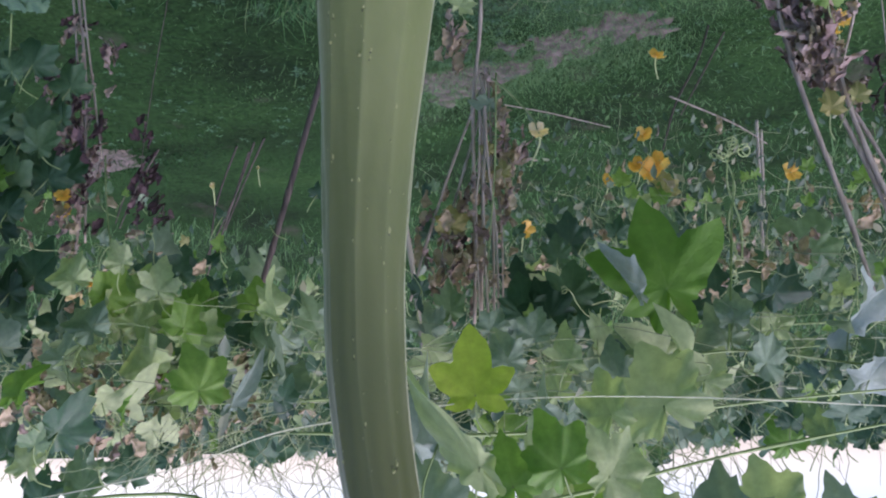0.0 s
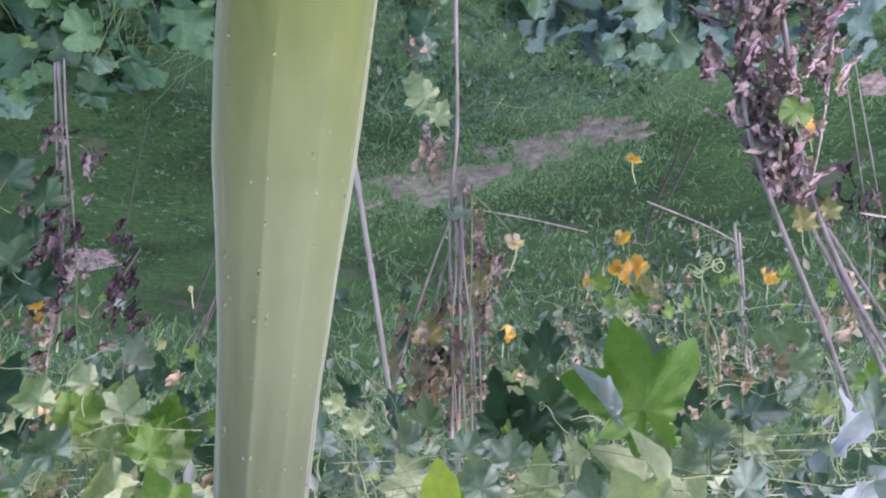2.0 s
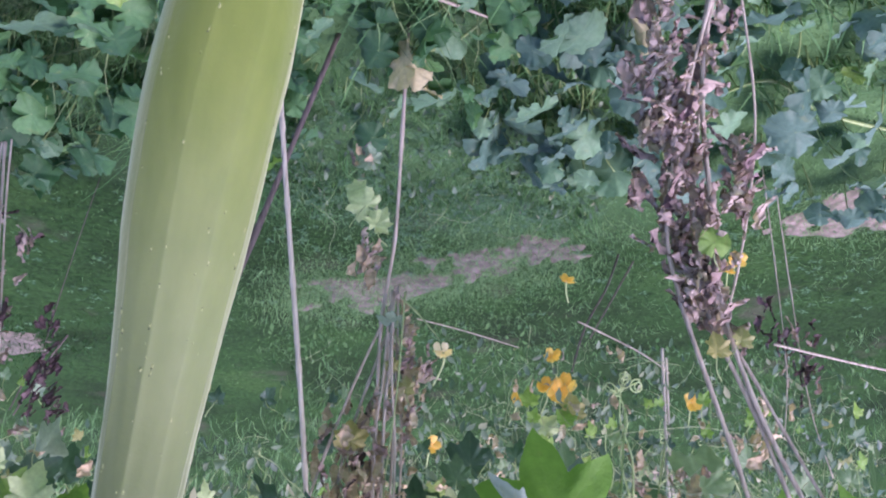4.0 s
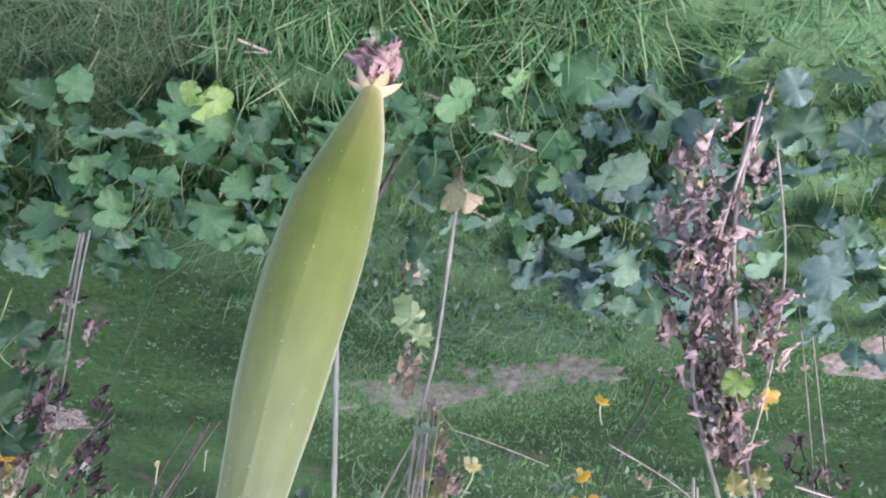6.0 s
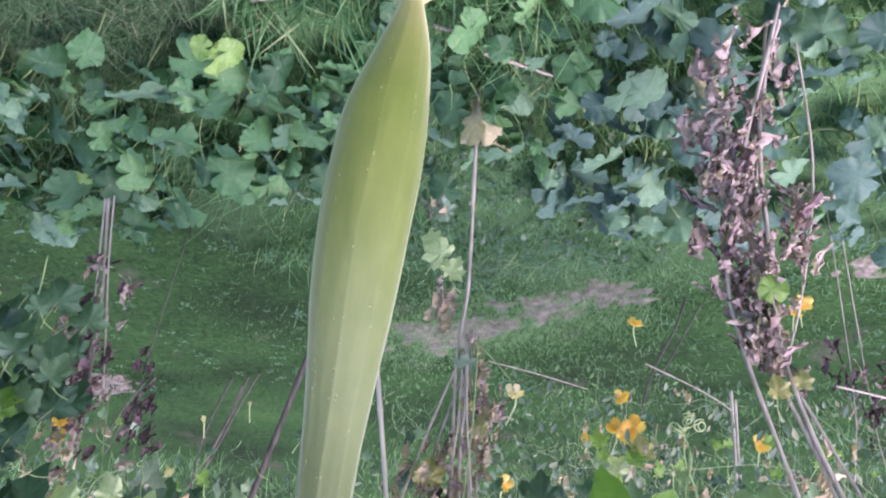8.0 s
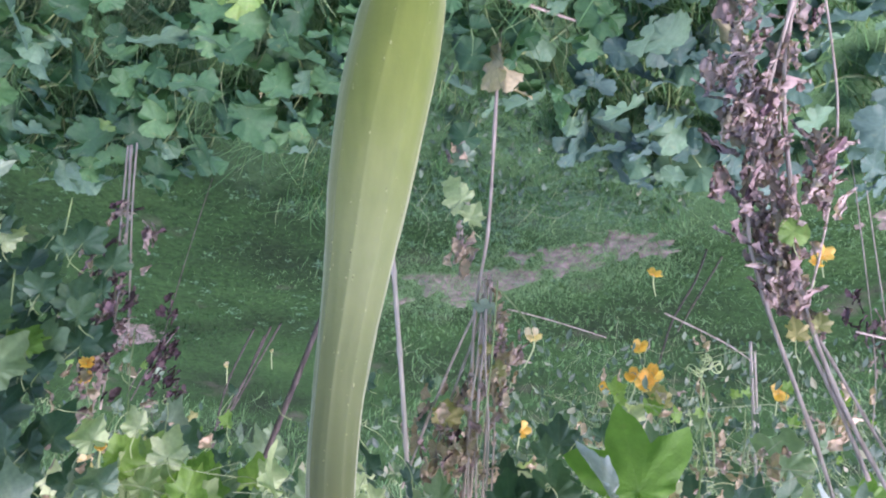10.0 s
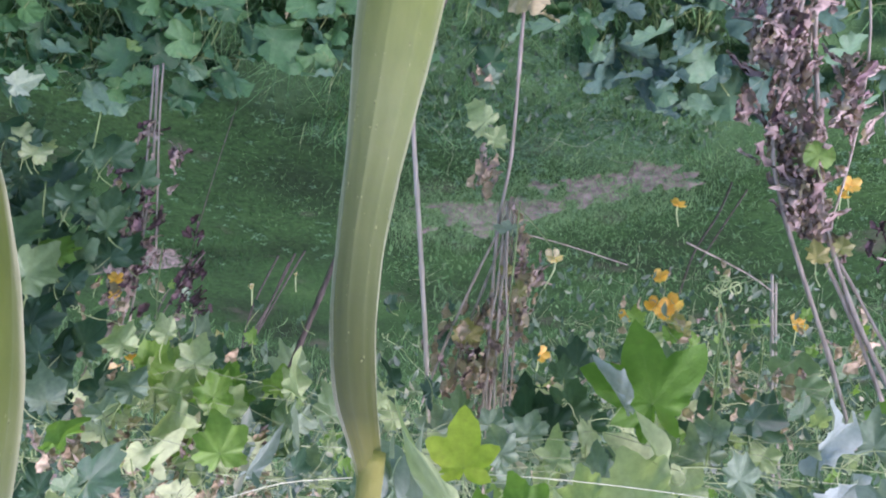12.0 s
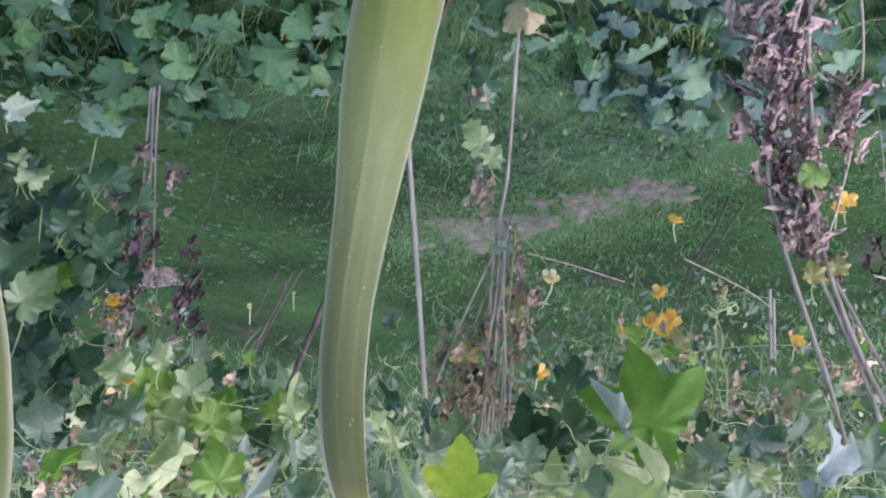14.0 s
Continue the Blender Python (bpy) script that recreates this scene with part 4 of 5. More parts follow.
def flower(vine, at, face, size, cream=False, petals=5, seed=0):
    """A five-petalled flower on a short stalk."""
    rng = random.Random(seed)
    at, f = Vector(at), Vector(face).normalized()
    back = at - f * size * 0.5
    ob = part("flower", tube("flower", [back + Vector((rng.uniform(-0.02, 0.02), 0.02, 0.06)), back + Vector((0, 0, 0.02)), at], 0.0015, 0.003, M_TENDRIL, 6, 4), vine,
              label="cream flower on a thin stalk" if cream else "yellow flower on a thin stalk")
    o = f.orthogonal().normalized()
    q = f.cross(o)
    a0 = rng.uniform(0, 6.28)
    for k in range(petals):
        a = a0 + 2 * math.pi * k / 5 + rng.uniform(-0.15, 0.15)
        d = o * math.cos(a) + q * math.sin(a)
        part("petal", rng.choice(PETALS_C if cream else PETALS), ob, leaf_pose(at, d + f * rng.uniform(0.0, 0.5), f, size * rng.uniform(0.85, 1.1)))
    return ob


def tendril(vine, at, seed, length=0.12, coil=0.008):
    """A thin wandering tendril that ends in a coil."""
    rng = random.Random(seed)
    p, d = Vector(at), around(rng, (0, -0.2, -0.6), 0.8)
    pts = [p.copy()]
    for _ in range(5):
        d = around(rng, d, 0.45)
        p = p + d * length / 5
        pts.append(p.copy())
    o = d.orthogonal().normalized()
    q = d.cross(o)
    for k in range(14):
        a = k * 0.9
        c = coil * (1 - k / 20)
        pts.append(p + d * k * 0.0015 + o * c * (math.cos(a) - 1) + q * c * math.sin(a))
    return part("tendril", tube("tendril", pts, 0.0010, 0.0006, M_TENDRIL, 5, 3), vine)


def luffa_vine(at, label, stems, keyed, scatter, region, flowers, tendrils, seed, dry=(), small=0):
    """Stems over the trellis wires, lobed leaves hanging tip down, flowers and tendrils.
    keyed leaves: (x, y, z, size, kind, tip, face); region: x0, x1, y0, y1, low, high as heights at 1.8 m."""
    rng = random.Random(seed)
    vine = thing("luffa_vine", at, label, "vine", "luffa vines on the trellis")
    for i, s in enumerate(stems):
        part("stem", tube("stem", s, 0.0020, 0.0015, M_STEM, 6, 6, 5, 0.1, seed + i), vine)
    kinds = {"w": LUFFA_W, "v": LUFFA_V, "h": LUFFA_H, "f": LUFFA_F, "s": LUFFA_S, "r": SQUASH_Y, "g": LUFFA_G, "d": LUFFA_D, "l": LUFFA_L, "t": LUFFA_T, "n": LUFFA, "b": LUFFA_B, "p": LUFFA_P, "y": LUFFA_Y}

    def leaf(p, size, kind, tip, face):
        ob = part("leaf", rng.choice(kinds[kind]), vine, leaf_pose(p, tip, face, size, 0.42 if kind in "fhv" else rng.uniform(0.85, 1.1)),
                  {"w": "pale bluish leaf underside", "v": "pale folded leaf", "s": "young yellow-green leaf", "r": "round green leaf", "g": "large fresh green leaf", "l": "pale lime green leaf", "t": "young yellow-green leaf", "b": "bright green leaf", "h": "pale folded leaf", "f": "pale folded leaf", "p": "pale folded leaf", "y": "yellowed leaf"}.get(kind, ""))
        up = Vector(p) + Vector((rng.uniform(-0.04, 0.04), rng.uniform(-0.01, 0.04), rng.uniform(0.03, 0.06)))
        part("leafstalk", tube("leafstalk", [up, Vector(p).lerp(up, 0.5) + Vector((0.006, 0, 0.006)), p], 0.0013, 0.0010, M_STEM, 5, 3), ob)

    for x, y, z, size, kind, tip, face in keyed:
        leaf((x, y, z), size, kind, tip, face)
    x0, x1, y0, y1, low, high = region
    for _ in range(scatter):
        y = rng.uniform(y0, y1)
        x = rng.uniform(x0, x1) * (y + 0.14) / 1.94
        lo = 1.64 - (1.64 - low) * (y + 0.14) / 1.94
        z = lo + (high - lo) * rng.random() ** 0.65
        k = rng.random()
        # The share of dark leaves stands in for shaded gaps in the foliage.
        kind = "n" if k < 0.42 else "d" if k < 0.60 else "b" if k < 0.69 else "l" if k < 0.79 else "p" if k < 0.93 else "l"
        leaf((x, y, z), rng.uniform(0.03, 0.08), kind, around(rng, (0, -0.3, -0.7), 0.65), around(rng, (0, -0.5, 0.75), 0.85))
    for _ in range(small):
        y = rng.uniform(y0 + 0.5, y1)
        f = (y + 0.14) / 1.94
        k = rng.random()
        leaf((rng.uniform(x0, x1) * f, y, 1.64 - (1.64 - rng.uniform(low - 0.16, low + 0.05)) * f), rng.uniform(0.018, 0.045), "n" if k < 0.45 else "d" if k < 0.7 else "p" if k < 0.88 else "y" if k < 0.90 else "b",
             around(rng, (0, -0.35, -0.7), 0.6), around(rng, (0, -0.6, 0.75), 0.6))
    for i, (x, y, z, size, cream) in enumerate(flowers):
        flower(vine, (x, y, z), around(rng, (0, -0.9, -0.3), 0.4), size, cream, 5, seed + i)
    for i in range(tendrils):
        y = rng.uniform(y0 + 0.15, y1)
        lo = 1.64 - (1.64 - low) * (y + 0.14) / 1.94
        tendril(vine, (rng.uniform(x0, x1) * (y + 0.14) / 1.94, y, rng.uniform(lo + 0.05, high)), seed * 7 + i, rng.uniform(0.08, 0.2))
    for x, y, z, spread, count in dry:
        for _ in range(count):
            p = (x + rng.gauss(0, spread), y + rng.gauss(0, spread), z + rng.gauss(0, spread * 0.6))
            part("dry_leaf", rng.choice(DRY_T if rng.random() < 0.75 else DRY), vine, leaf_pose(p, around(rng, (0, 0, -1), 0.9), around(rng, (0, -1, 0.3), 0.8), rng.uniform(0.02, 0.045)))
    return vine


DOWN, OUT = (0, -0.15, -1), (0, -0.9, 0.35)
left_vine = luffa_vine((0.7, 1.75, 0), "leafy luffa vine with lobed leaves and tendrils", [
    [(1.6, 1.9, 1.42), (1.1, 1.85, 1.44), (0.7, 1.75, 1.43), (0.3, 1.7, 1.45), (0.0, 1.7, 1.46)],
    [(1.5, 1.6, 1.46), (0.9, 1.6, 1.45), (0.4, 1.55, 1.46), (0.1, 1.5, 1.46)],
    [(1.4, 2.2, 1.32), (0.9, 2.2, 1.3), (0.4, 2.25, 1.3), (0.1, 2.2, 1.34)],
    [(0.9, 1.85, 1.43), (0.93, 1.8, 1.25), (0.9, 1.7, 1.1), (0.85, 1.62, 0.98), (0.80, 1.58, 0.84), (0.79, 1.56, 0.72)],
    [(0.55, 1.6, 1.46), (0.58, 1.62, 1.3), (0.62, 1.64, 1.1), (0.63, 1.64, 0.98)]], [
    (0.985, 1.55, 0.67, 0.055, "p", (-0.9, 0, -0.25), (0, -0.6, 0.8)), (0.945, 1.56, 0.79, 0.045, "l", DOWN, OUT), (0.91, 1.56, 0.83, 0.06, "l", (-0.3, 0, -1), OUT), (0.80, 1.55, 0.94, 0.07, "n", DOWN, OUT), (0.72, 1.56, 0.99, 0.055, "n", (-0.3, 0, -1), OUT), (0.85, 1.6, 1.02, 0.075, "n", DOWN, OUT), (0.78, 1.58, 1.06, 0.08, "n", DOWN, OUT), (0.70, 1.6, 0.92, 0.04, "n", DOWN, OUT), (0.84, 1.62, 0.86, 0.06, "n", DOWN, OUT), (0.90, 1.62, 0.95, 0.075, "n", DOWN, OUT), (0.82, 1.6, 0.78, 0.05, "n", (0.5, 0, -1), OUT), (0.85, 1.7, 1.10, 0.085, "n", DOWN, OUT), (0.93, 1.7, 1.20, 0.09, "n", DOWN, OUT), (0.88, 1.72, 1.32, 0.11, "n", (0.4, 0, -1), OUT), (0.95, 1.6, 1.06, 0.08, "n", DOWN, OUT),
    (0.60, 1.7, 1.19, 0.075, "p", (0.5, 0, -1), (0, -0.7, 0.7)), (0.55, 1.7, 1.21, 0.06, "n", (-0.7, 0, -0.6), OUT), (0.62, 1.6, 1.33, 0.065, "b", (0.3, 0, -1), (0.6, -0.6, 0.5)), (0.53, 1.72, 1.32, 0.085, "n", DOWN, OUT), (0.42, 1.62, 1.31, 0.06, "b", (-0.4, 0, -1), (-0.5, -0.6, 0.6)),
    (0.59, 1.55, 1.43, 0.07, "l", (0.6, 0, -0.6), (0, -0.4, 0.9)), (0.48, 1.55, 1.42, 0.065, "b", DOWN, (0.5, -0.5, 0.7)), (0.38, 1.6, 1.42, 0.075, "l", (-0.9, 0, -0.4), (0, -0.5, 0.9)), (0.32, 1.6, 1.39, 0.065, "n", (-0.6, 0, -0.7), (0, -0.5, 0.9)), (0.50, 1.58, 1.50, 0.07, "l", (-1, 0, 0.2), (0, -0.4, 0.9)),
    (0.27, 1.6, 1.44, 0.06, "p", (-0.5, 0, -1), OUT), (0.54, 1.45, 1.33, 0.085, "l", (0.3, 0, -1), (0.7, -0.5, 0.5)), (0.47, 1.46, 1.40, 0.085, "l", (0.6, 0, -0.7), (-0.4, -0.4, 0.8)), (0.53, 1.42, 1.46, 0.085, "l", (-0.9, 0, -0.3), (0.1, -0.35, 0.9)), (0.33, 1.42, 1.47, 0.095, "v", (-0.75, 0, -0.75), (-0.2, -0.6, 0.7)), (0.40, 1.45, 1.36, 0.07, "l", (-0.6, 0, -0.8), (0.5, -0.4, 0.8)), (0.24, 1.4, 1.43, 0.09, "f", (0.2, 0, -1), (0.8, -0.5, 0.4)), (0.572, 1.39, 1.270, 0.06, "l", (0.6, 0, -0.9), (-0.5, -0.6, 0.6)), (0.539, 1.44, 1.289, 0.065, "b", (-0.6, 0, -0.9), (-0.4, -0.6, 0.6)), (0.499, 1.47, 1.332, 0.065, "l", (-0.4, 0, -0.9), (0.2, -0.6, 0.6)), (0.449, 1.42, 1.287, 0.06, "l", (-0.1, 0, -0.9), (-0.0, -0.6, 0.6)), (0.540, 1.39, 1.350, 0.06, "p", (0.5, 0, -0.9), (-0.6, -0.6, 0.6)), (0.398, 1.39, 1.350, 0.06, "b", (-0.7, 0, -0.9), (-0.3, -0.6, 0.6)), (0.505, 1.41, 1.241, 0.045, "l", (0.6, 0, -0.9), (-0.2, -0.6, 0.6)), (0.578, 1.38, 1.393, 0.06, "p", (-0.3, 0, -0.9), (0.7, -0.6, 0.6)), (0.60, 1.45, 1.42, 0.075, "l", (0.7, 0, -0.6), (0, -0.4, 0.9)), (0.44, 1.48, 1.33, 0.06, "b", (-0.2, 0, -1), (0.6, -0.5, 0.6)), (0.36, 1.5, 1.41, 0.06, "w", (0.8, 0, -0.3), (0, -0.3, 0.95)), (0.70, 1.8, 1.60, 0.09, "n", (0.3, 0, -1), OUT), (0.78, 1.8, 1.62, 0.08, "n", DOWN, OUT), (0.62, 1.82, 1.58, 0.07, "n", DOWN, OUT), (0.60, 1.62, 1.28, 0.06, "b", (0.3, 0, -1), OUT), (0.35, 1.7, 1.28, 0.07, "b", DOWN, OUT), (0.46, 1.72, 1.26, 0.06, "b", DOWN, OUT)],
    250, (0.10, 1.2, 1.3, 3.4, 1.18, 1.555),
    [(0.95, 2.2, 0.89, 0.024, False), (0.945, 2.21, 0.93, 0.022, False), (0.93, 1.85, 1.29, 0.022, True), (0.55, 1.85, 1.30, 0.02, True), (0.76, 1.85, 1.22, 0.022, True), (0.73, 1.85, 1.19, 0.016, False), (0.75, 2.9, 0.66, 0.013, True), (0.62, 3.0, 0.57, 0.008, True)],
    60, 58, [(0.66, 1.55, 1.46, 0.06, 60), (0.45, 1.6, 1.48, 0.08, 40), (0.8, 1.8, 1.05, 0.06, 14), (0.3, 1.7, 1.45, 0.05, 10), (0.75, 1.9, 1.15, 0.12, 34)], 30)
luffa_vine((-0.1, 1.8, 0), "luffa vine with dark lobed leaves over the dead stems", [
    [(0.2, 1.9, 1.42), (-0.1, 1.85, 1.40), (-0.4, 1.85, 1.38), (-0.8, 1.9, 1.36)],
    [(0.2, 1.2, 1.52), (-0.1, 1.2, 1.53), (-0.4, 1.25, 1.50), (-0.7, 1.3, 1.48)],
    [(-0.13, 1.72, 0.8), (-0.12, 1.75, 1.0), (-0.1, 1.8, 1.2), (-0.1, 1.85, 1.4)],
    [(-0.12, 1.72, 0.81), (-0.16, 1.72, 0.85), (-0.2, 1.72, 0.9), (-0.208, 1.72, 0.925)]], [
    (-0.17, 1.9, 1.22, 0.09, "n", DOWN, OUT), (-0.23, 1.9, 1.25, 0.085, "n", (0.5, 0, -1), OUT), (-0.26, 1.92, 1.15, 0.06, "n", DOWN, OUT),
    (0.02, 1.75, 1.32, 0.07, "p", (0.3, 0, -1), OUT), (-0.02, 1.78, 1.28, 0.06, "n", DOWN, OUT),
    (-0.04, 1.81, 0.55, 0.06, "l", (0.6, 0, -0.5), OUT), (-0.065, 1.81, 0.60, 0.06, "l", (-0.4, 0, -0.8), OUT), (-0.02, 1.83, 0.5, 0.045, "l", (0.2, 0, -0.8), OUT), (-0.05, 1.83, 0.42, 0.055, "p", (0.6, 0, -0.5), OUT),
    (-0.12, 1.79, 0.838, 0.045, "p", (0.95, 0, 0.1), (0, -0.3, 1)), (-0.11, 1.80, 0.94, 0.03, "y", DOWN, OUT), (-0.14, 1.80, 0.99, 0.035, "y", DOWN, OUT), (-0.03, 1.8, 1.1, 0.05, "y", DOWN, OUT)],
    150, (-0.42, 0.12, 1.4, 3.4, 1.19, 1.63),
    [(-0.21, 1.72, 0.93, 0.022, True), (-0.26, 2.6, 0.92, 0.03, False)],
    50, 52, [(-0.1, 1.85, 1.2, 0.05, 18), (-0.2, 1.9, 1.35, 0.06, 10), (-0.1, 2.2, 1.12, 0.08, 24)], 34)
right_vine = luffa_vine((-0.7, 1.5, 0), "luffa vine with a large green leaf and curled tendrils", [
    [(-0.2, 1.36, 1.46), (-0.42, 1.32, 1.42), (-0.7, 1.35, 1.45), (-1.1, 1.5, 1.42)],
    [(-0.42, 1.32, 1.42), (-0.44, 1.34, 1.32), (-0.47, 1.4, 1.22), (-0.49, 1.42, 1.12)],
    [(-0.3, 2.0, 1.34), (-0.8, 2.0, 1.3), (-1.3, 2.1, 1.3)], [(-0.6, 1.7, 1.42), (-0.62, 1.7, 1.25), (-0.66, 1.72, 1.1)]], [
    (-0.338, 1.32, 1.325, 0.16, "g", (0.2, -0.1, -1), (0.1, -0.95, 0.3)),
    (-0.285, 1.30, 1.335, 0.105, "v", (0.45, 0, -0.85), (-0.6, -0.3, 0.75)),
    (-0.29, 1.2, 1.50, 0.105, "l", (0.35, 0, -0.9), (0.3, -0.8, 0.5)), (-0.325, 1.2, 1.475, 0.105, "h", (0.05, 0, -1), (-0.8, -0.35, 0.5)), (-0.21, 1.15, 1.51, 0.07, "l", (0.3, 0, -0.8), (0, -0.4, 0.9)), (-0.15, 1.15, 1.52, 0.065, "p", (0.5, 0, -0.6), (0, -0.4, 0.9)),
    (-0.595, 1.3, 1.385, 0.10, "w", (-0.85, 0, -0.55), (-0.45, -0.5, 0.8)), (-0.61, 1.3, 1.47, 0.09, "w", (-0.8, 0, -0.5), (0.3, -0.4, 0.85)), (-0.69, 1.28, 1.49, 0.085, "w", (-0.2, 0, -0.9), (0.4, -0.6, 0.7)),
    (-0.50, 1.6, 1.32, 0.09, "n", DOWN, OUT), (-0.62, 1.7, 1.28, 0.10, "n", DOWN, OUT), (-0.72, 1.7, 1.2, 0.10, "n", (-0.3, 0, -1), OUT), (-0.45, 1.7, 1.2, 0.08, "n", DOWN, OUT),
    (-0.663, 1.37, 0.825, 0.042, "r", (0.1, 0, -1), OUT), (-0.655, 1.40, 1.02, 0.04, "y", DOWN, OUT), (-0.70, 1.40, 1.0, 0.035, "y", (-0.4, 0, -1), OUT), (-0.30, 2.0, 1.1, 0.08, "n", DOWN, OUT), (-0.093, 1.28, 1.430, 0.055, "p", (0.2, 0, -0.9), (-0.2, -0.6, 0.6)), (-0.140, 1.34, 1.388, 0.05, "p", (-0.2, 0, -0.9), (0.3, -0.6, 0.6)), (-0.185, 1.32, 1.430, 0.06, "l", (0.2, 0, -0.9), (0.6, -0.6, 0.6)), (-0.231, 1.33, 1.395, 0.055, "l", (-0.5, 0, -0.9), (-0.6, -0.6, 0.6)), (-0.117, 1.36, 1.464, 0.06, "p", (-0.0, 0, -0.9), (-0.4, -0.6, 0.6)), (-0.172, 1.36, 1.469, 0.06, "l", (0.1, 0, -0.9), (0.3, -0.6, 0.6)), (-0.217, 1.36, 1.458, 0.06, "p", (-0.3, 0, -0.9), (-0.2, -0.6, 0.6)), (-0.076, 1.36, 1.373, 0.04, "p", (-0.5, 0, -0.9), (0.4, -0.6, 0.6)), (-0.251, 1.28, 1.457, 0.06, "p", (0.3, 0, -0.9), (0.3, -0.6, 0.6)), (-0.431, 1.36, 1.398, 0.06, "p", (0.5, 0, -0.9), (0.0, -0.6, 0.6)), (-0.462, 1.29, 1.442, 0.06, "p", (-0.5, 0, -0.9), (0.0, -0.6, 0.6)), (-0.382, 1.32, 1.461, 0.06, "l", (-0.6, 0, -0.9), (0.6, -0.6, 0.6)), (-0.70, 2.64, 0.80, 0.07, "y", DOWN, OUT), (-0.62, 2.64, 0.86, 0.07, "l", (0.3, 0, -1), OUT), (-0.56, 2.6, 0.78, 0.05, "b", DOWN, OUT), (-0.74, 2.6, 0.9, 0.06, "d", DOWN, OUT), (-0.67, 2.62, 0.83, 0.06, "b", (-0.3, 0, -1), OUT),
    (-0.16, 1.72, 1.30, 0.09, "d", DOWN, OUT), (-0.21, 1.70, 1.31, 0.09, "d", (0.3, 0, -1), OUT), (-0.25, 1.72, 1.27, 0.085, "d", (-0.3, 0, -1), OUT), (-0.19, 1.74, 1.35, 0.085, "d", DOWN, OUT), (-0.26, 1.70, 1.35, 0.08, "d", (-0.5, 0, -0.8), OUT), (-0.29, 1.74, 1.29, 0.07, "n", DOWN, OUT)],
    235, (-1.15, -0.30, 1.3, 3.4, 1.16, 1.56),
    [(-0.69, 2.68, 0.71, 0.045, False), (-0.64, 2.7, 0.71, 0.042, False), (-0.66, 2.66, 0.735, 0.04, False), (-0.54, 2.7, 0.75, 0.028, False), (-0.66, 2.7, 0.6, 0.03, False), (-1.01, 2.45, 0.81, 0.03, False), (-0.73, 2.72, 0.32, 0.032, False), (-1.14, 2.3, 0.42, 0.032, False), (-1.12, 2.32, 0.44, 0.028, False)],
    80, 53, [(-0.6, 1.6, 1.25, 0.05, 20), (-0.44, 1.5, 1.28, 0.04, 12), (-0.78, 1.6, 1.12, 0.05, 14), (-0.7, 2.4, 1.0, 0.16, 46), (-0.55, 2.6, 0.9, 0.14, 30)], 85)
luffa_vine((0.0, 0.85, 0), "luffa vine with a bright yellow-green leaf near the gourd", [
    [(1.6, 1.0, 1.72), (0.44, 1.0, 1.59), (0.2, 0.95, 1.60), (-0.05, 0.86, 1.60), (-0.3, 0.95, 1.56), (-0.6, 1.05, 1.52)]], [
    (-0.036, 1.0, 1.49, 0.092, "s", (0.08, 0, -1), (0.15, -0.9, 0.35)),
    (-0.03, 0.80, 1.562, 0.13, "h", (0.64, 0, -0.76), (-0.5, -0.25, 0.85)), (0.005, 0.90, 1.54, 0.085, "v", (0.35, 0, -0.9), (0.5, -0.8, 0.4)), (0.03, 0.92, 1.54, 0.07, "w", (0.2, 0, -1), (-0.6, -0.7, 0.5)), (-0.10, 0.98, 1.57, 0.06, "l", (-0.5, 0, -0.8), (0, -0.7, 0.6)), (0.06, 0.98, 1.54, 0.06, "p", (0.6, 0, -0.6), (-0.2, -0.7, 0.6)),
    (-0.10, 0.80, 1.565, 0.055, "b", (0.3, 0, -0.9), OUT), (-0.15, 0.85, 1.575, 0.06, "l", (-0.5, 0, -0.7), (0.3, -0.6, 0.7)), (-0.06, 0.82, 1.58, 0.05, "b", (0.2, 0, -1), OUT), (0.04, 0.9, 1.53, 0.06, "p", (0.3, 0, -1), (0.9, -0.4, 0.3)), (0.022, 0.96, 1.610, 0.075, "p", (0.0, 0, -1), (-0.1, -0.7, 0.5)), (-0.03, 1.02, 1.645, 0.07, "l", (0.1, 0, -1), (-0.4, -0.7, 0.5)), (-0.1, 0.92, 1.630, 0.08, "l", (0.3, 0, -1), (-0.2, -0.7, 0.5)), (-0.16, 0.96, 1.645, 0.085, "b", (0.5, 0, -1), (-0.0, -0.7, 0.5)), (-0.22, 1.05, 1.635, 0.08, "l", (-0.0, 0, -1), (0.1, -0.7, 0.5)), (-0.28, 0.94, 1.645, 0.085, "p", (0.1, 0, -1), (0.4, -0.7, 0.5)), (-0.345, 1.00, 1.630, 0.08, "l", (0.2, 0, -1), (0.2, -0.7, 0.5)), (-0.4, 0.93, 1.645, 0.07, "p", (0.3, 0, -1), (0.1, -0.7, 0.5)), (-0.06, 0.97, 1.675, 0.07, "p", (-0.5, 0, -1), (0.4, -0.7, 0.5)), (-0.14, 1.00, 1.685, 0.075, "l", (0.2, 0, -1), (0.4, -0.7, 0.5)), (-0.24, 1.03, 1.685, 0.08, "b", (0.4, 0, -1), (-0.1, -0.7, 0.5)), (-0.33, 1.05, 1.685, 0.075, "l", (-0.1, 0, -1), (0.4, -0.7, 0.5))],
    0, (-0.4, 0.4, 0.7, 1.0, 1.3, 1.6), [], 0, 54)
side = random.Random(59)
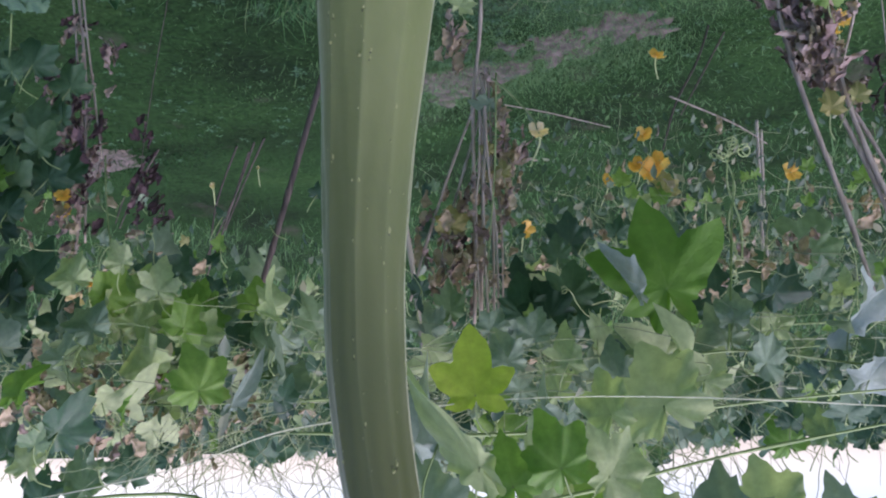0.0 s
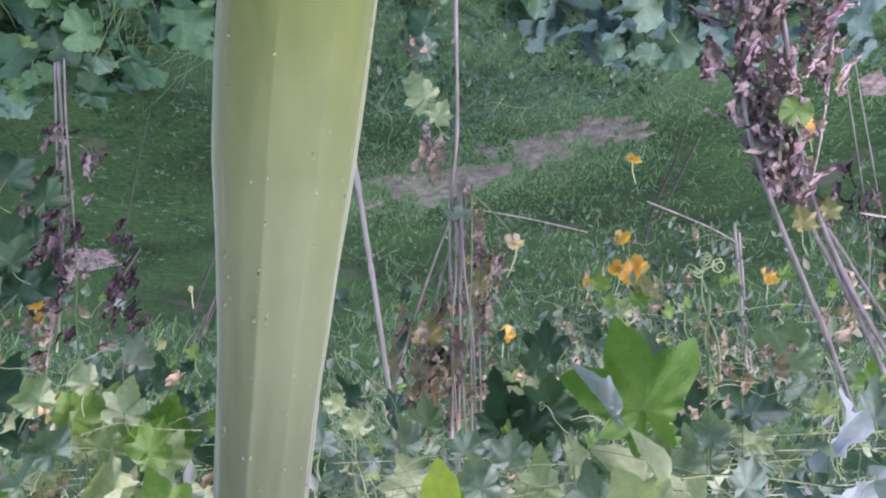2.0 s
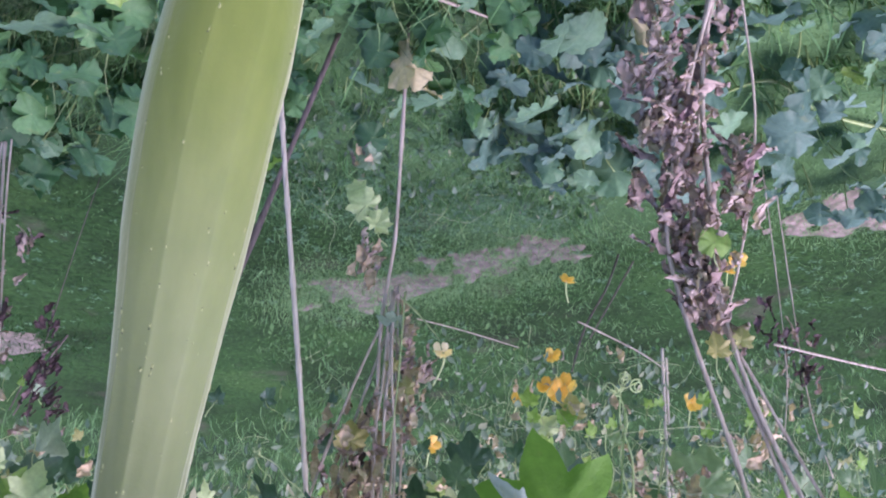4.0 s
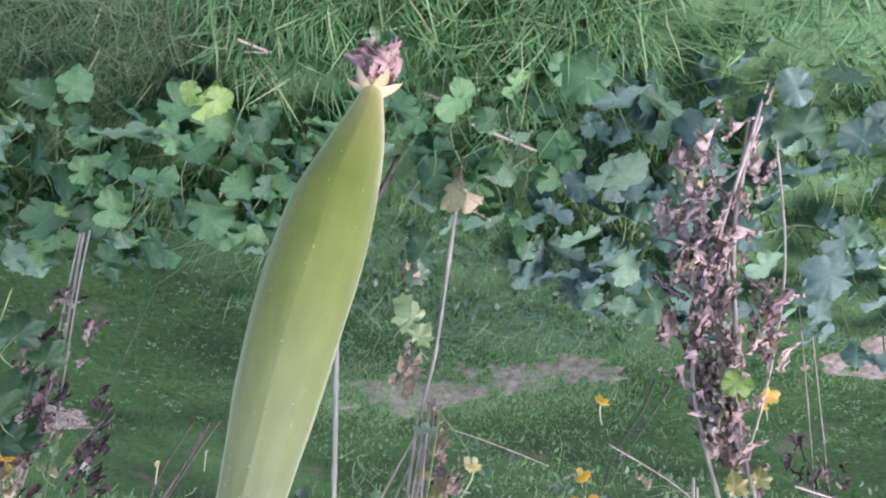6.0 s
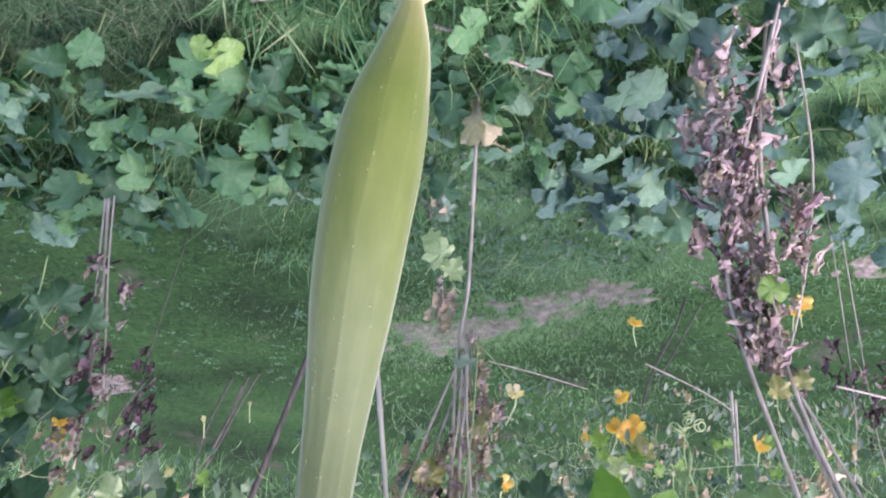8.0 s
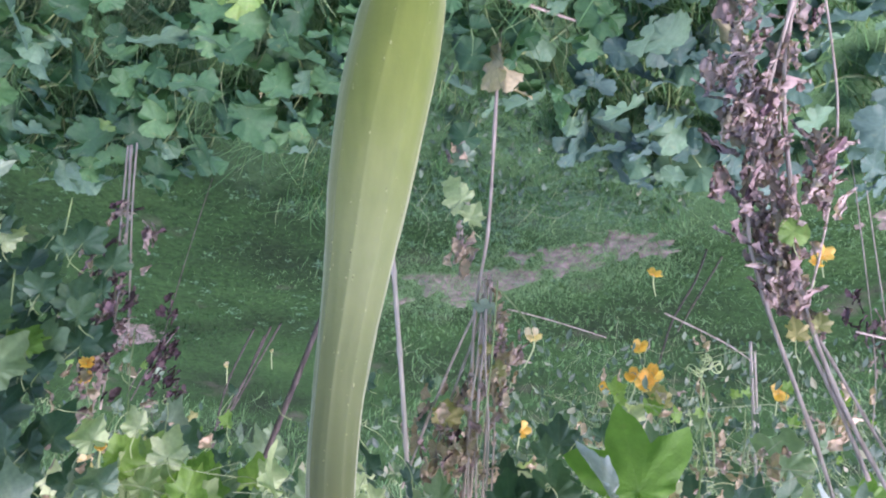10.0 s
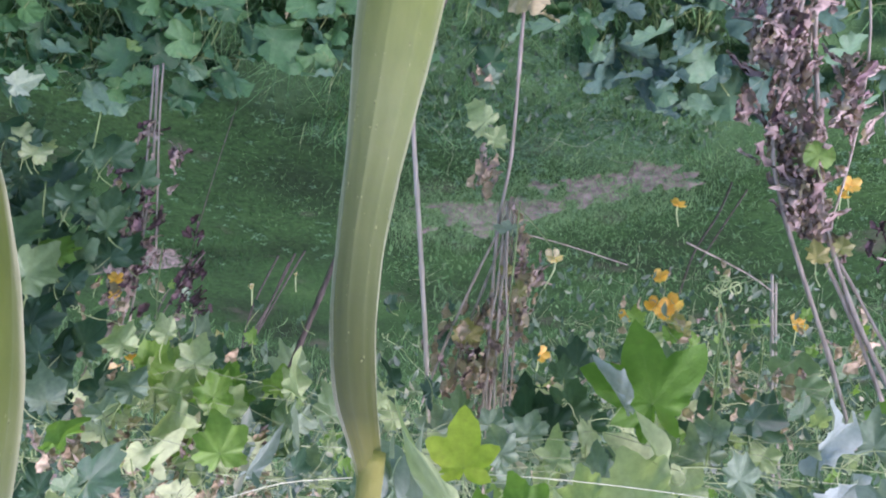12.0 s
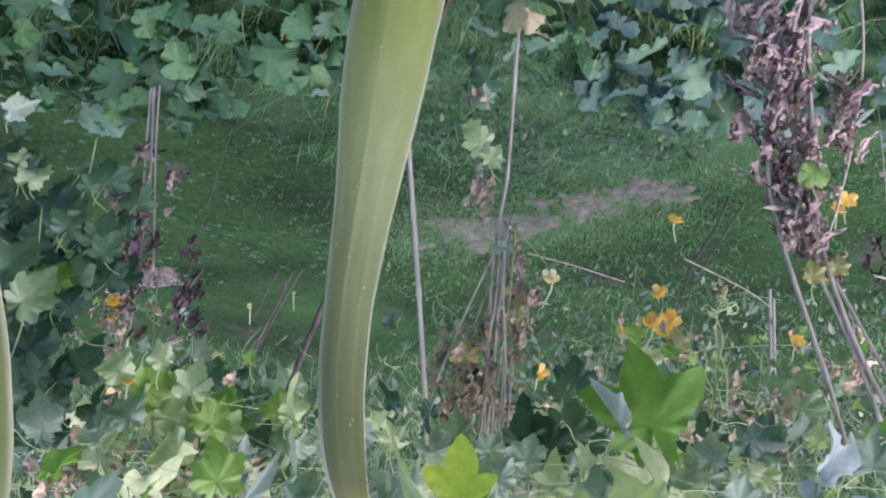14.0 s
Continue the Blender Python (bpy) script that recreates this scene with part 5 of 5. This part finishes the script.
# Mostly dark leaf copies, so this vine's shade is in its leaf colour.
luffa_vine((0.8, 1.6, 0), "luffa vine with shade-coloured leaves hanging down beside the dead stems", [
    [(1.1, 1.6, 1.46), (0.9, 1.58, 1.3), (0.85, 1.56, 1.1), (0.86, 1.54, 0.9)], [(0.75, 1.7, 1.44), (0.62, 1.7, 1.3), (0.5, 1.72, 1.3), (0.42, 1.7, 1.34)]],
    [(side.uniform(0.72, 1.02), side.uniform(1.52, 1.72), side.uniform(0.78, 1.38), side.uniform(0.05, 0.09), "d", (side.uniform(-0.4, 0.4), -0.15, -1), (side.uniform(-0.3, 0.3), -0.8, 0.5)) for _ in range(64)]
    + [(0.80, 1.55, 1.06, 0.07, "b", (0.0, 0, -1), OUT), (0.87, 1.5, 1.05, 0.08, "n", (-0.2, 0, -1), OUT), (0.83, 1.5, 1.12, 0.085, "n", (-0.5, 0, -0.8), (0, -0.7, 0.7)),
       (0.60, 1.68, 1.31, 0.075, "l", DOWN, OUT), (0.55, 1.66, 1.29, 0.085, "l", (-0.3, 0, -1), OUT), (0.51, 1.68, 1.33, 0.07, "l", (0.4, 0, -0.9), OUT), (0.46, 1.68, 1.28, 0.06, "b", DOWN, OUT), (0.65, 1.62, 1.36, 0.075, "l", (0.3, 0, -1), (0, -0.7, 0.7)),
       (0.42, 1.66, 1.36, 0.075, "p", (0.8, 0, -0.4), (0, -0.5, 0.9)), (0.47, 1.64, 1.40, 0.075, "p", (-0.8, 0, -0.3), (0, -0.5, 0.9)), (0.40, 1.66, 1.30, 0.05, "p", (-0.3, 0, -0.9), OUT),
       (0.75, 2.15, 1.08, 0.07, "p", (0.8, 0, -0.4), (0, -0.5, 0.9)), (0.69, 2.15, 1.06, 0.075, "p", (-0.6, 0, -0.6), (0, -0.5, 0.9)), (0.64, 2.2, 1.1, 0.07, "n", DOWN, OUT)],
    0, (0.4, 0.9, 1.4, 1.7, 1.1, 1.5), [(0.60, 1.7, 1.20, 0.018, True), (0.34, 1.72, 1.29, 0.018, True)], 14, 57, [(0.62, 1.55, 1.44, 0.05, 26)])
near_vine = luffa_vine((0.25, 0.4, 0), "luffa vine overhead that carries the gourds", [
    [(1.75, -0.3, 0.0), (1.72, -0.2, 0.7), (1.55, 0.1, 1.4), (0.9, 0.4, 1.78), (0.4, 0.3, 1.83), (0.173, 0.24, 1.84), (0.008, 0.219, 1.83), (-0.4, 0.28, 1.86), (-0.9, 0.4, 1.84)]], [
    (0.265, 0.45, 1.665, 0.10, "g", (0.1, -0.1, -1), OUT), (0.19, 0.45, 1.69, 0.095, "g", (-0.2, -0.1, -1), OUT)],
    0, (-0.4, 0.4, 0.4, 0.5, 1.6, 1.8), [], 0, 55)
# Unseen leaves overhead, added to shade the upper gourd.
canopy = random.Random(56)
for _ in range(46):
    spot = (canopy.uniform(-0.42, 0.42), canopy.uniform(-0.05, 0.6), canopy.uniform(1.80, 1.92))
    part("leaf", canopy.choice(LUFFA), near_vine, leaf_pose(spot, around(canopy, (0, -0.6, -0.4), 0.6), around(canopy, (0, -0.1, 1), 0.4), canopy.uniform(0.06, 0.09)))


def coiled_shoot(vine, foot, head, seed):
    """Two thin shoots that end in a knot of coiled tendrils."""
    rng = random.Random(seed)
    foot, head = Vector(foot), Vector(head)
    for k in range(2):
        side = Vector((0.02 * (k - 0.4), 0.0, 0.0))
        part("shoot", tube("shoot", [foot + side * 0.3, foot.lerp(head, 0.35) + side, foot.lerp(head, 0.7) - side * 0.6, head + side * 0.3], 0.0022, 0.0014, M_TENDRIL, 6, 6), vine)
    for k in range(5):
        c = head + Vector((rng.gauss(0, 0.011), rng.gauss(0, 0.008), rng.gauss(-0.004, 0.011)))
        axis = around(rng, (0, -1, 0), 0.7)
        o = axis.orthogonal().normalized()
        q = axis.cross(o)
        r = rng.uniform(0.008, 0.015)
        pts = [head] + [c + (o * math.cos(a * 0.8) + q * math.sin(a * 0.8)) * r * (1 - a / 26) + axis * 0.0012 * a for a in range(15)]
        part("tendril", tube("tendril", pts, 0.0013, 0.0009, M_TENDRIL, 5, 3), vine)


def level_shoots(vine, count, seed, x0, x1, y0, y1, z0, z1):
    """Thin pale shoots that wander almost level from leaf to leaf."""
    rng = random.Random(seed)
    for _ in range(count):
        p = Vector((rng.uniform(x0, x1), rng.uniform(y0, y1), rng.uniform(z0, z1)))
        d = Vector((rng.choice((-1, 1)), rng.uniform(-0.4, 0.4), rng.uniform(-0.25, 0.25))) * rng.uniform(0.03, 0.07)
        pts = [p]
        for _ in range(3):
            pts.append(pts[-1] + d + Vector((0, rng.gauss(0, 0.01), rng.gauss(0, 0.012))))
        part("shoot", tube("shoot", pts, 0.0008, 0.0005, M_STRAND, 5, 5), vine)


level_shoots(right_vine, 44, 82, -0.45, 0.02, 1.25, 1.55, 1.38, 1.50)
level_shoots(right_vine, 26, 83, -0.75, -0.45, 1.3, 1.7, 1.15, 1.48)
level_shoots(left_vine, 30, 84, 0.15, 0.62, 1.35, 1.6, 1.32, 1.50)
coiled_shoot(right_vine, (-0.497, 1.45, 1.26), (-0.491, 1.45, 1.08), 81)


# ---- gourds ----
def gourd(xs, ys, rs, tip, neck, hang, label, seed, withered=True):
    """A long ribbed gourd hanging by its stalk; xs, ys and rs from its tip up to its neck."""
    rng = random.Random(seed)
    ribs = 9

    def at(values, s):
        k = len(values)
        i = min(int(s * (k - 1)), k - 2)
        u = s * (k - 1) - i
        a, b, c, d = values[max(i - 1, 0)], values[i], values[i + 1], values[min(i + 2, k - 1)]
        return 0.5 * (2 * b + (c - a) * u + (2 * a - 5 * b + 4 * c - d) * u * u + (3 * b - a - 3 * c + d) * u ** 3)

    def turn(s):
        return -2.217 + 0.10 * math.sin(4.0 * s + seed)

    def surface(s, ang):
        """A flat-sided round with a knobbly raised line along each rib."""
        off = ((ang - turn(s)) * ribs / (2 * math.pi))
        which = round(off) % ribs
        off = abs(off - round(off)) / ribs * 2 * math.pi
        half = math.pi / ribs
        flat = math.cos(half) / math.cos(half - off)
        sharp = min(1.0, 0.30 + 1.1 * s)
        r = at(rs, s)
        crest = max(0.0, 1 - off * r / 0.0016) ** 1.5
        knobs = 0.5 + 0.5 * noise.noise((which * 7.1, s * 150.0, seed))
        lift = crest * (0.00005 + 0.00040 * knobs * knobs) * sharp * min(1.0, s * 8) + 0.00035 * noise.noise((3 * math.cos(ang), 3 * math.sin(ang), s * 16.0 + seed)) * min(1.0, s * 6)
        r = r * (1 + 0.36 * sharp * (flat - 1) + 0.008) + lift
        return Vector((at(xs, s) + r * math.cos(ang), at(ys, s) + r * math.sin(ang), tip + (neck - tip) * s)), off, which

    n, rings = 216, 170
    verts, faces, along, rib = [], [], [], []
    for i in range(rings + 1):
        s = i / rings
        for j in range(n):
            p, off, which = surface(s, 2 * math.pi * j / n)
            verts.append(p)
            along.append(s)
            rib.append((max(0.0, 1 - off / 0.30) ** 1.6 * 0.04 + max(0.0, 1 - off * 0.02 / 0.0016) * 0.02) * max(0.10, min(1.0, 2.4 * s - 0.4)))
        if i:
            for j in range(n):
                a, b = (i - 1) * n + j, (i - 1) * n + (j + 1) % n
                faces.append((a, b, b + n, a + n))
    faces.append(tuple(range(n))[::-1])
    base = Vector((at(xs, 0.5), at(ys, 0.5), tip))
    fruit = thing("luffa_gourd", base, label, "gourd")
    part("fruit", mesh_of("fruit", verts, faces, M_GOURD, True, {"along": along, "rib": rib}), fruit)
    specks = {"pale_speck": ([], []), "dark_speck": ([], [])}
    for k in range(320):
        s = 0.12 + 0.75 * rng.random() ** 0.9
        on_rib = rng.random() < 0.72
        ang = (rng.randrange(ribs) + (rng.gauss(0.0, 0.085) if on_rib else rng.random())) * 2 * math.pi / ribs + turn(s)
        size = rng.uniform(0.3, 1.0) ** 1.7 * (1.0 if on_rib else 0.65)
        # Dark specks are pits, with the small shadow beside a bump painted in.
        for name, drop, wide, tall, proud in (("pale_speck", 0.0, 0.00056, 0.00095, 0.00034), ("dark_speck", rng.choice((-1, 1)) * 0.0013 * size, 0.00048, 0.00050, 0.00024)):
            if name == "dark_speck" and rng.random() < 0.45:
                continue
            p, _, _ = surface(min(0.97, s + drop / (neck - tip)), ang + (0.0 if name == "pale_speck" else rng.uniform(0.0, 0.02)))
            out = Vector((math.cos(ang), math.sin(ang), 0))
            side = Vector((-math.sin(ang), math.cos(ang), 0))
            w, h = wide * size * rng.uniform(0.7, 1.1), tall * size * rng.uniform(0.6, 1.6)
            vs, fs = specks[name]
            i = len(vs)
            for ring, lift in ((1.0, -0.0001), (0.62, 0.7 * proud * size)):
                vs += [p + side * w * ring * math.cos(q) + Vector((0, 0, h * ring * math.sin(q))) + out * lift for q in [m * math.pi / 4 for m in range(8)]]
            vs.append(p + out * proud * size)
            fs += [(i + m, i + (m + 1) % 8, i + 8 + (m + 1) % 8, i + 8 + m) for m in range(8)] + [(i + 8 + m, i + 8 + (m + 1) % 8, i + 16) for m in range(8)]
    for name, mat in (("pale_speck", M_PORE), ("dark_speck", M_PIT_SHADOW)):
        tagged(part(name, mesh_of(name, *specks[name], mat), fruit), kind="stuff")
    top = Vector((xs[-1], ys[-1], neck))
    part("stalk", tube("stalk", [top - Vector((0, 0, 0.012)), top.lerp(Vector(hang), 0.35), Vector(hang)], rs[-1] * 1.06, 0.0032, M_NECK, 36, 10), fruit, label="yellow-green ribbed stalk")
    if withered:
        p0 = Vector((xs[0], ys[0], tip))
        sep = [sepal_mesh("sepal", seed + i, M_SEPAL) for i in range(3)]
        for k, (a, drop, long) in enumerate(((0.1, 0.5, 0.014), (3.2, 0.45, 0.014), (-0.45, 1.2, 0.0155), (-1.45, 3.0, 0.010), (-2.5, 1.7, 0.015), (1.6, 1.5, 0.012), (0.9, 1.6, 0.011), (2.4, 1.6, 0.011))):
            o = Vector((math.cos(a), math.sin(a), 0))
            part("sepal", sep[k % 3], fruit, leaf_pose(p0 + o * 0.0036 + Vector((0, 0, 0.0025)), o + Vector((0, 0, -drop)), o * -1.0 + Vector((0, 0, -0.5)), long, 1.0), "pale pointed sepal")
        wm = [crumpled_mesh("withered_petal", seed + 7 + i, M_WITHERED, 1.0, 0.40, 1.9) for i in range(4)]
        for j in range(44):
            a = 2 * math.pi * j / 44 * 7.3
            f = rng.random()
            d = Vector((0.22 * f * math.cos(a), 0.22 * f * math.sin(a), -1))
            q = p0 + Vector((0.003 * math.cos(a), 0.003 * math.sin(a), rng.uniform(-0.005, 0.0)))
            part("withered_petal", wm[j % 4], fruit, leaf_pose(q, d, Vector((math.cos(a + 1.0), math.sin(a + 1.0), 0.2)), rng.uniform(0.013, 0.024)))
    return fruit


gourd([-0.0069, -0.0036, 0.0023, 0.0061, 0.01, 0.0128, 0.0151, 0.0176, 0.0193, 0.0186, 0.0139, 0.0047], [0.2096, 0.2231, 0.2394, 0.2395],
      [0.0055, 0.0134, 0.0199, 0.0217, 0.021, 0.0188, 0.0153, 0.0125, 0.0108, 0.01, 0.009, 0.0052],
      1.2355, 1.598, (0.008, 0.219, 1.832), "long pale green gourd hanging by its stalk", 61)
gourd([0.200, 0.192, 0.184, 0.177, 0.171, 0.166, 0.162, 0.159, 0.156, 0.155], [0.23, 0.236, 0.243, 0.25],
      [0.0045, 0.013, 0.019, 0.022, 0.021, 0.018, 0.014, 0.011, 0.010, 0.005],
      1.445, 1.80, (0.173, 0.24, 1.842), "second green gourd hanging beside the first", 62, False)


# ---- canes, twigs, wires ----
def cane(pts, r0, r1, label, mat=M_POLE, knots=9, name="cane", category="cane"):
    me = tube(name, [Vector(p) - Vector(pts[0]) for p in pts], r0, r1, mat, 10, 14, knots, 0.04, len(pts))
    return tagged(put(new(name, me), Matrix.Translation(pts[0])), label, category)


cane([(0.20, 1.75, -0.01), (0.17, 1.75, 0.3), (0.13, 1.75, 0.61), (0.09, 1.75, 0.9), (0.05, 1.75, 1.21), (0.03, 1.75, 1.42)], 0.006, 0.0048, "pale weathered cane standing in the grass")
cane([(0.05, 1.9, -0.01), (0.30, 1.9, 0.9), (0.33, 1.9, 1.01), (0.38, 1.9, 1.19), (0.42, 1.9, 1.33)], 0.007, 0.006, "dark leaning stick that props up the vine", M_TWIG_DARK)
cane([(-1.121, 2.95, 0.468), (-1.105, 2.95, 0.73), (-1.089, 2.95, 1.0), (-1.07, 2.95, 1.394)], 0.0062, 0.0055, "grey cane tied to a trellis string")
cane([(-1.137, 2.96, 0.50), (-1.120, 2.96, 0.75), (-1.108, 2.96, 1.0), (-1.10, 2.955, 1.394)], 0.0045, 0.004, "thin grey cane tied to a trellis string")
cane([(-1.06, 3.16, 0.0), (-0.95, 3.0, 0.22), (-0.83, 2.9, 0.42), (-0.76, 2.85, 0.6)], 0.004, 0.003, "thin dark dead stalk", M_TWIG_DARK, 6, "twig", "twig")
cane([(-1.14, 3.22, 0.0), (-0.98, 3.05, 0.25), (-0.86, 2.95, 0.44)], 0.0035, 0.0025, "thin dark dead stalk", M_TWIG_DARK, 6, "twig", "twig")
cane([(-0.70, 2.5, 0.55), (-0.88, 2.5, 0.64), (-0.98, 2.52, 0.70)], 0.0028, 0.002, "thin pale broken stalk caught in the vines", M_TWIG, 6, "twig", "twig")
cane([(-0.20, 2.4, 0.60), (-0.33, 2.4, 0.63), (-0.50, 2.42, 0.67)], 0.002, 0.0015, "thin pale broken stalk caught in the vines", M_TWIG, 6, "twig", "twig")
cane([(-0.86, 1.6, 0.93), (-1.1, 1.62, 0.97), (-1.4, 1.65, 1.0)], 0.0025, 0.002, "thin pale broken stalk caught in the vines", M_TWIG, 6, "twig", "twig")
for k, (x, y, top) in enumerate(((0.92, 4.35, 0.62), (0.98, 4.5, 0.7), (0.86, 4.3, 0.5), (1.42, 4.4, 0.45), (1.5, 4.5, 0.4), (1.02, 4.4, 0.66))):
    cane([(x, y, -0.01), (x + 0.08, y - 0.08, top * 0.5), (x + 0.19 - 0.02 * k, y - 0.15, top)], 0.005, 0.003, "thin dark dead stalk", M_TWIG_DARK, 6, "twig", "twig")
cane([(0.0, 1.51, 0.09), (-0.1, 1.55, 0.08)], 0.005, 0.004, "short bleached stick lying in grass", M_STICK, 0, "stick", "stick")
cane([(-0.13, 1.58, 0.11), (-0.34, 1.68, 0.10)], 0.005, 0.003, "bleached stick lying in grass", M_STICK, 0, "stick", "stick")


cane([(0.435, 1.40, 0.10), (0.359, 1.43, 0.10)], 0.004, 0.003, "short bleached stick lying in grass", M_STICK, 0, "stick", "stick")
cane([(0.425, 1.45, 0.09), (0.36, 1.44, 0.09)], 0.003, 0.003, "short bleached stick lying in grass", M_STICK, 0, "stick", "stick")


def wire(pts, label):
    me = tube("trellis_string", pts, 0.0008, 0.0008, M_STRING, 5, 10)
    return tagged(put(new("trellis_string", me), Matrix.Identity(4)), label, "string", "strings of the trellis")


wire([(1.6, 1.0, 1.72), (0.44, 1.0, 1.585), (0.13, 1.0, 1.515), (-0.3, 1.02, 1.50), (-1.4, 1.1, 1.60)], "pale string of the trellis")
wire([(1.8, 1.75, 1.47), (0.6, 1.75, 1.44), (0.0, 1.75, 1.46), (-0.8, 1.8, 1.42), (-1.8, 1.8, 1.45)], "pale string of the trellis carrying vines")
wire([(1.8, 2.2, 1.36), (0.5, 2.2, 1.31), (-0.5, 2.0, 1.33), (-1.8, 2.1, 1.34)], "pale string of the trellis carrying vines")
wire([(1.8, 2.9, 1.42), (0.4, 2.95, 1.39), (-1.07, 2.95, 1.392), (-1.10, 2.955, 1.392), (-2.2, 3.0, 1.43)], "pale string of the trellis carrying canes")
wire([(1.8, 0.4, 1.80), (0.4, 0.3, 1.836), (0.173, 0.24, 1.846), (0.008, 0.219, 1.836), (-0.4, 0.28, 1.866), (-1.8, 0.4, 1.86)], "pale overhead string of the trellis")


# ---- the tangle of wild creepers behind the dead stems ----
def creeper(name, seed, box, strands, leaflets, label, leaf_mat=None):
    """Thin pale strands and small leaflets that wander through the box x0, x1, y0, y1, low, high (heights at 2.5 m, or over the ground if low)."""
    rng = random.Random(seed)
    x0, x1, y0, y1, low, high = box
    verts, faces = [], []

    def place():
        y = rng.uniform(y0, y1)
        f = (y + 0.14) / 2.64
        if high < 0.3:
            x = rng.uniform(x0, x1)
            return Vector((x, y, ground_height(x, y) + rng.uniform(low, high)))
        return Vector((rng.uniform(x0, x1) * f, y, 1.64 - (1.64 - (low + (high - low) * rng.random() ** 0.6)) * f))

    for _ in range(strands):
        p, d = place(), around(rng, (0, 0, 0.3), 1.0)
        r = rng.uniform(0.0004, 0.0010)
        last = None
        for k in range(12):
            d = around(rng, d, 0.4)
            p = p + d * 0.022
            u = d.orthogonal().normalized() * r
            v = d.cross(u)
            i = len(verts)
            verts += [p + u, p - u * 0.5 + v * 0.87, p - u * 0.5 - v * 0.87]
            if last is not None:
                faces += [(last + a, last + (a + 1) % 3, i + (a + 1) % 3, i + a) for a in range(3)]
            last = i
    part_stem = mesh_of("strand", verts, faces, M_STRAND)
    verts, faces = [], []
    for _ in range(leaflets):
        p = place()
        m = leaf_pose(p, around(rng, (0, -0.3, -0.6), 0.9), around(rng, (0, -0.5, 0.8), 0.6), rng.uniform(0.014, 0.042))
        i = len(verts)
        for q in ((0, 0, 0), (0.2, 0.3, 0.06), (0.24, 0.62, 0.05), (0, 1.1, -0.12), (-0.24, 0.62, 0.05), (-0.2, 0.3, 0.06), (0, 0.5, -0.03)):
            verts.append(m @ Vector(q))
        faces += [(i + 6, i + a, i + (a + 1) % 6) for a in range(6)]
    ob = thing(name, (0.5 * (x0 + x1), 0.5 * (y0 + y1), 0), label, "creeper")
    tagged(part("strand", part_stem, ob), kind="stuff")
    tagged(part("leaflet", mesh_of("leaflet", verts, faces, leaf_mat or M_CREEPER), ob), kind="stuff")
    return ob


M_CREEPER = leafy("creeper_leaflet", [(0.0, (0.035, 0.08, 0.05)), (0.5, (0.07, 0.135, 0.08)), (0.85, (0.15, 0.22, 0.14)), (1.0, (0.38, 0.38, 0.25))], 0.3, 0.42, vary="island", spots=0.0)
creeper("wild_creeper", 71, (-1.6, -0.12, 2.2, 3.4, 0.60, 1.15), 320, 1000, "pale tangled creeper with small leaves among dead stems")
creeper("wild_creeper", 72, (0.1, 1.45, 2.1, 3.2, 0.92, 1.2), 130, 320, "low tangled creeper with small leaves under the vine")
creeper("wild_creeper", 73, (-1.5, 1.45, 1.5, 2.4, 1.05, 1.45), 150, 320, "fine creeper shoots woven through the luffa leaves")
creeper("wild_creeper", 74, (-0.9, 0.30, 1.95, 2.8, 0.015, 0.07), 10, 420, "low creeping weed with small leaves over the turf")
creeper("wild_creeper", 75, (-0.75, 0.75, 1.3, 2.0, 1.20, 1.48), 320, 160, "tangle of thin pale shoots and strings under the canopy")
creeper("ground_weed", 76, (-3.2, 0.4, 3.9, 6.6, 0.01, 0.10), 20, 1300, "low leafy weeds in patches beyond the turf", M_WEED)
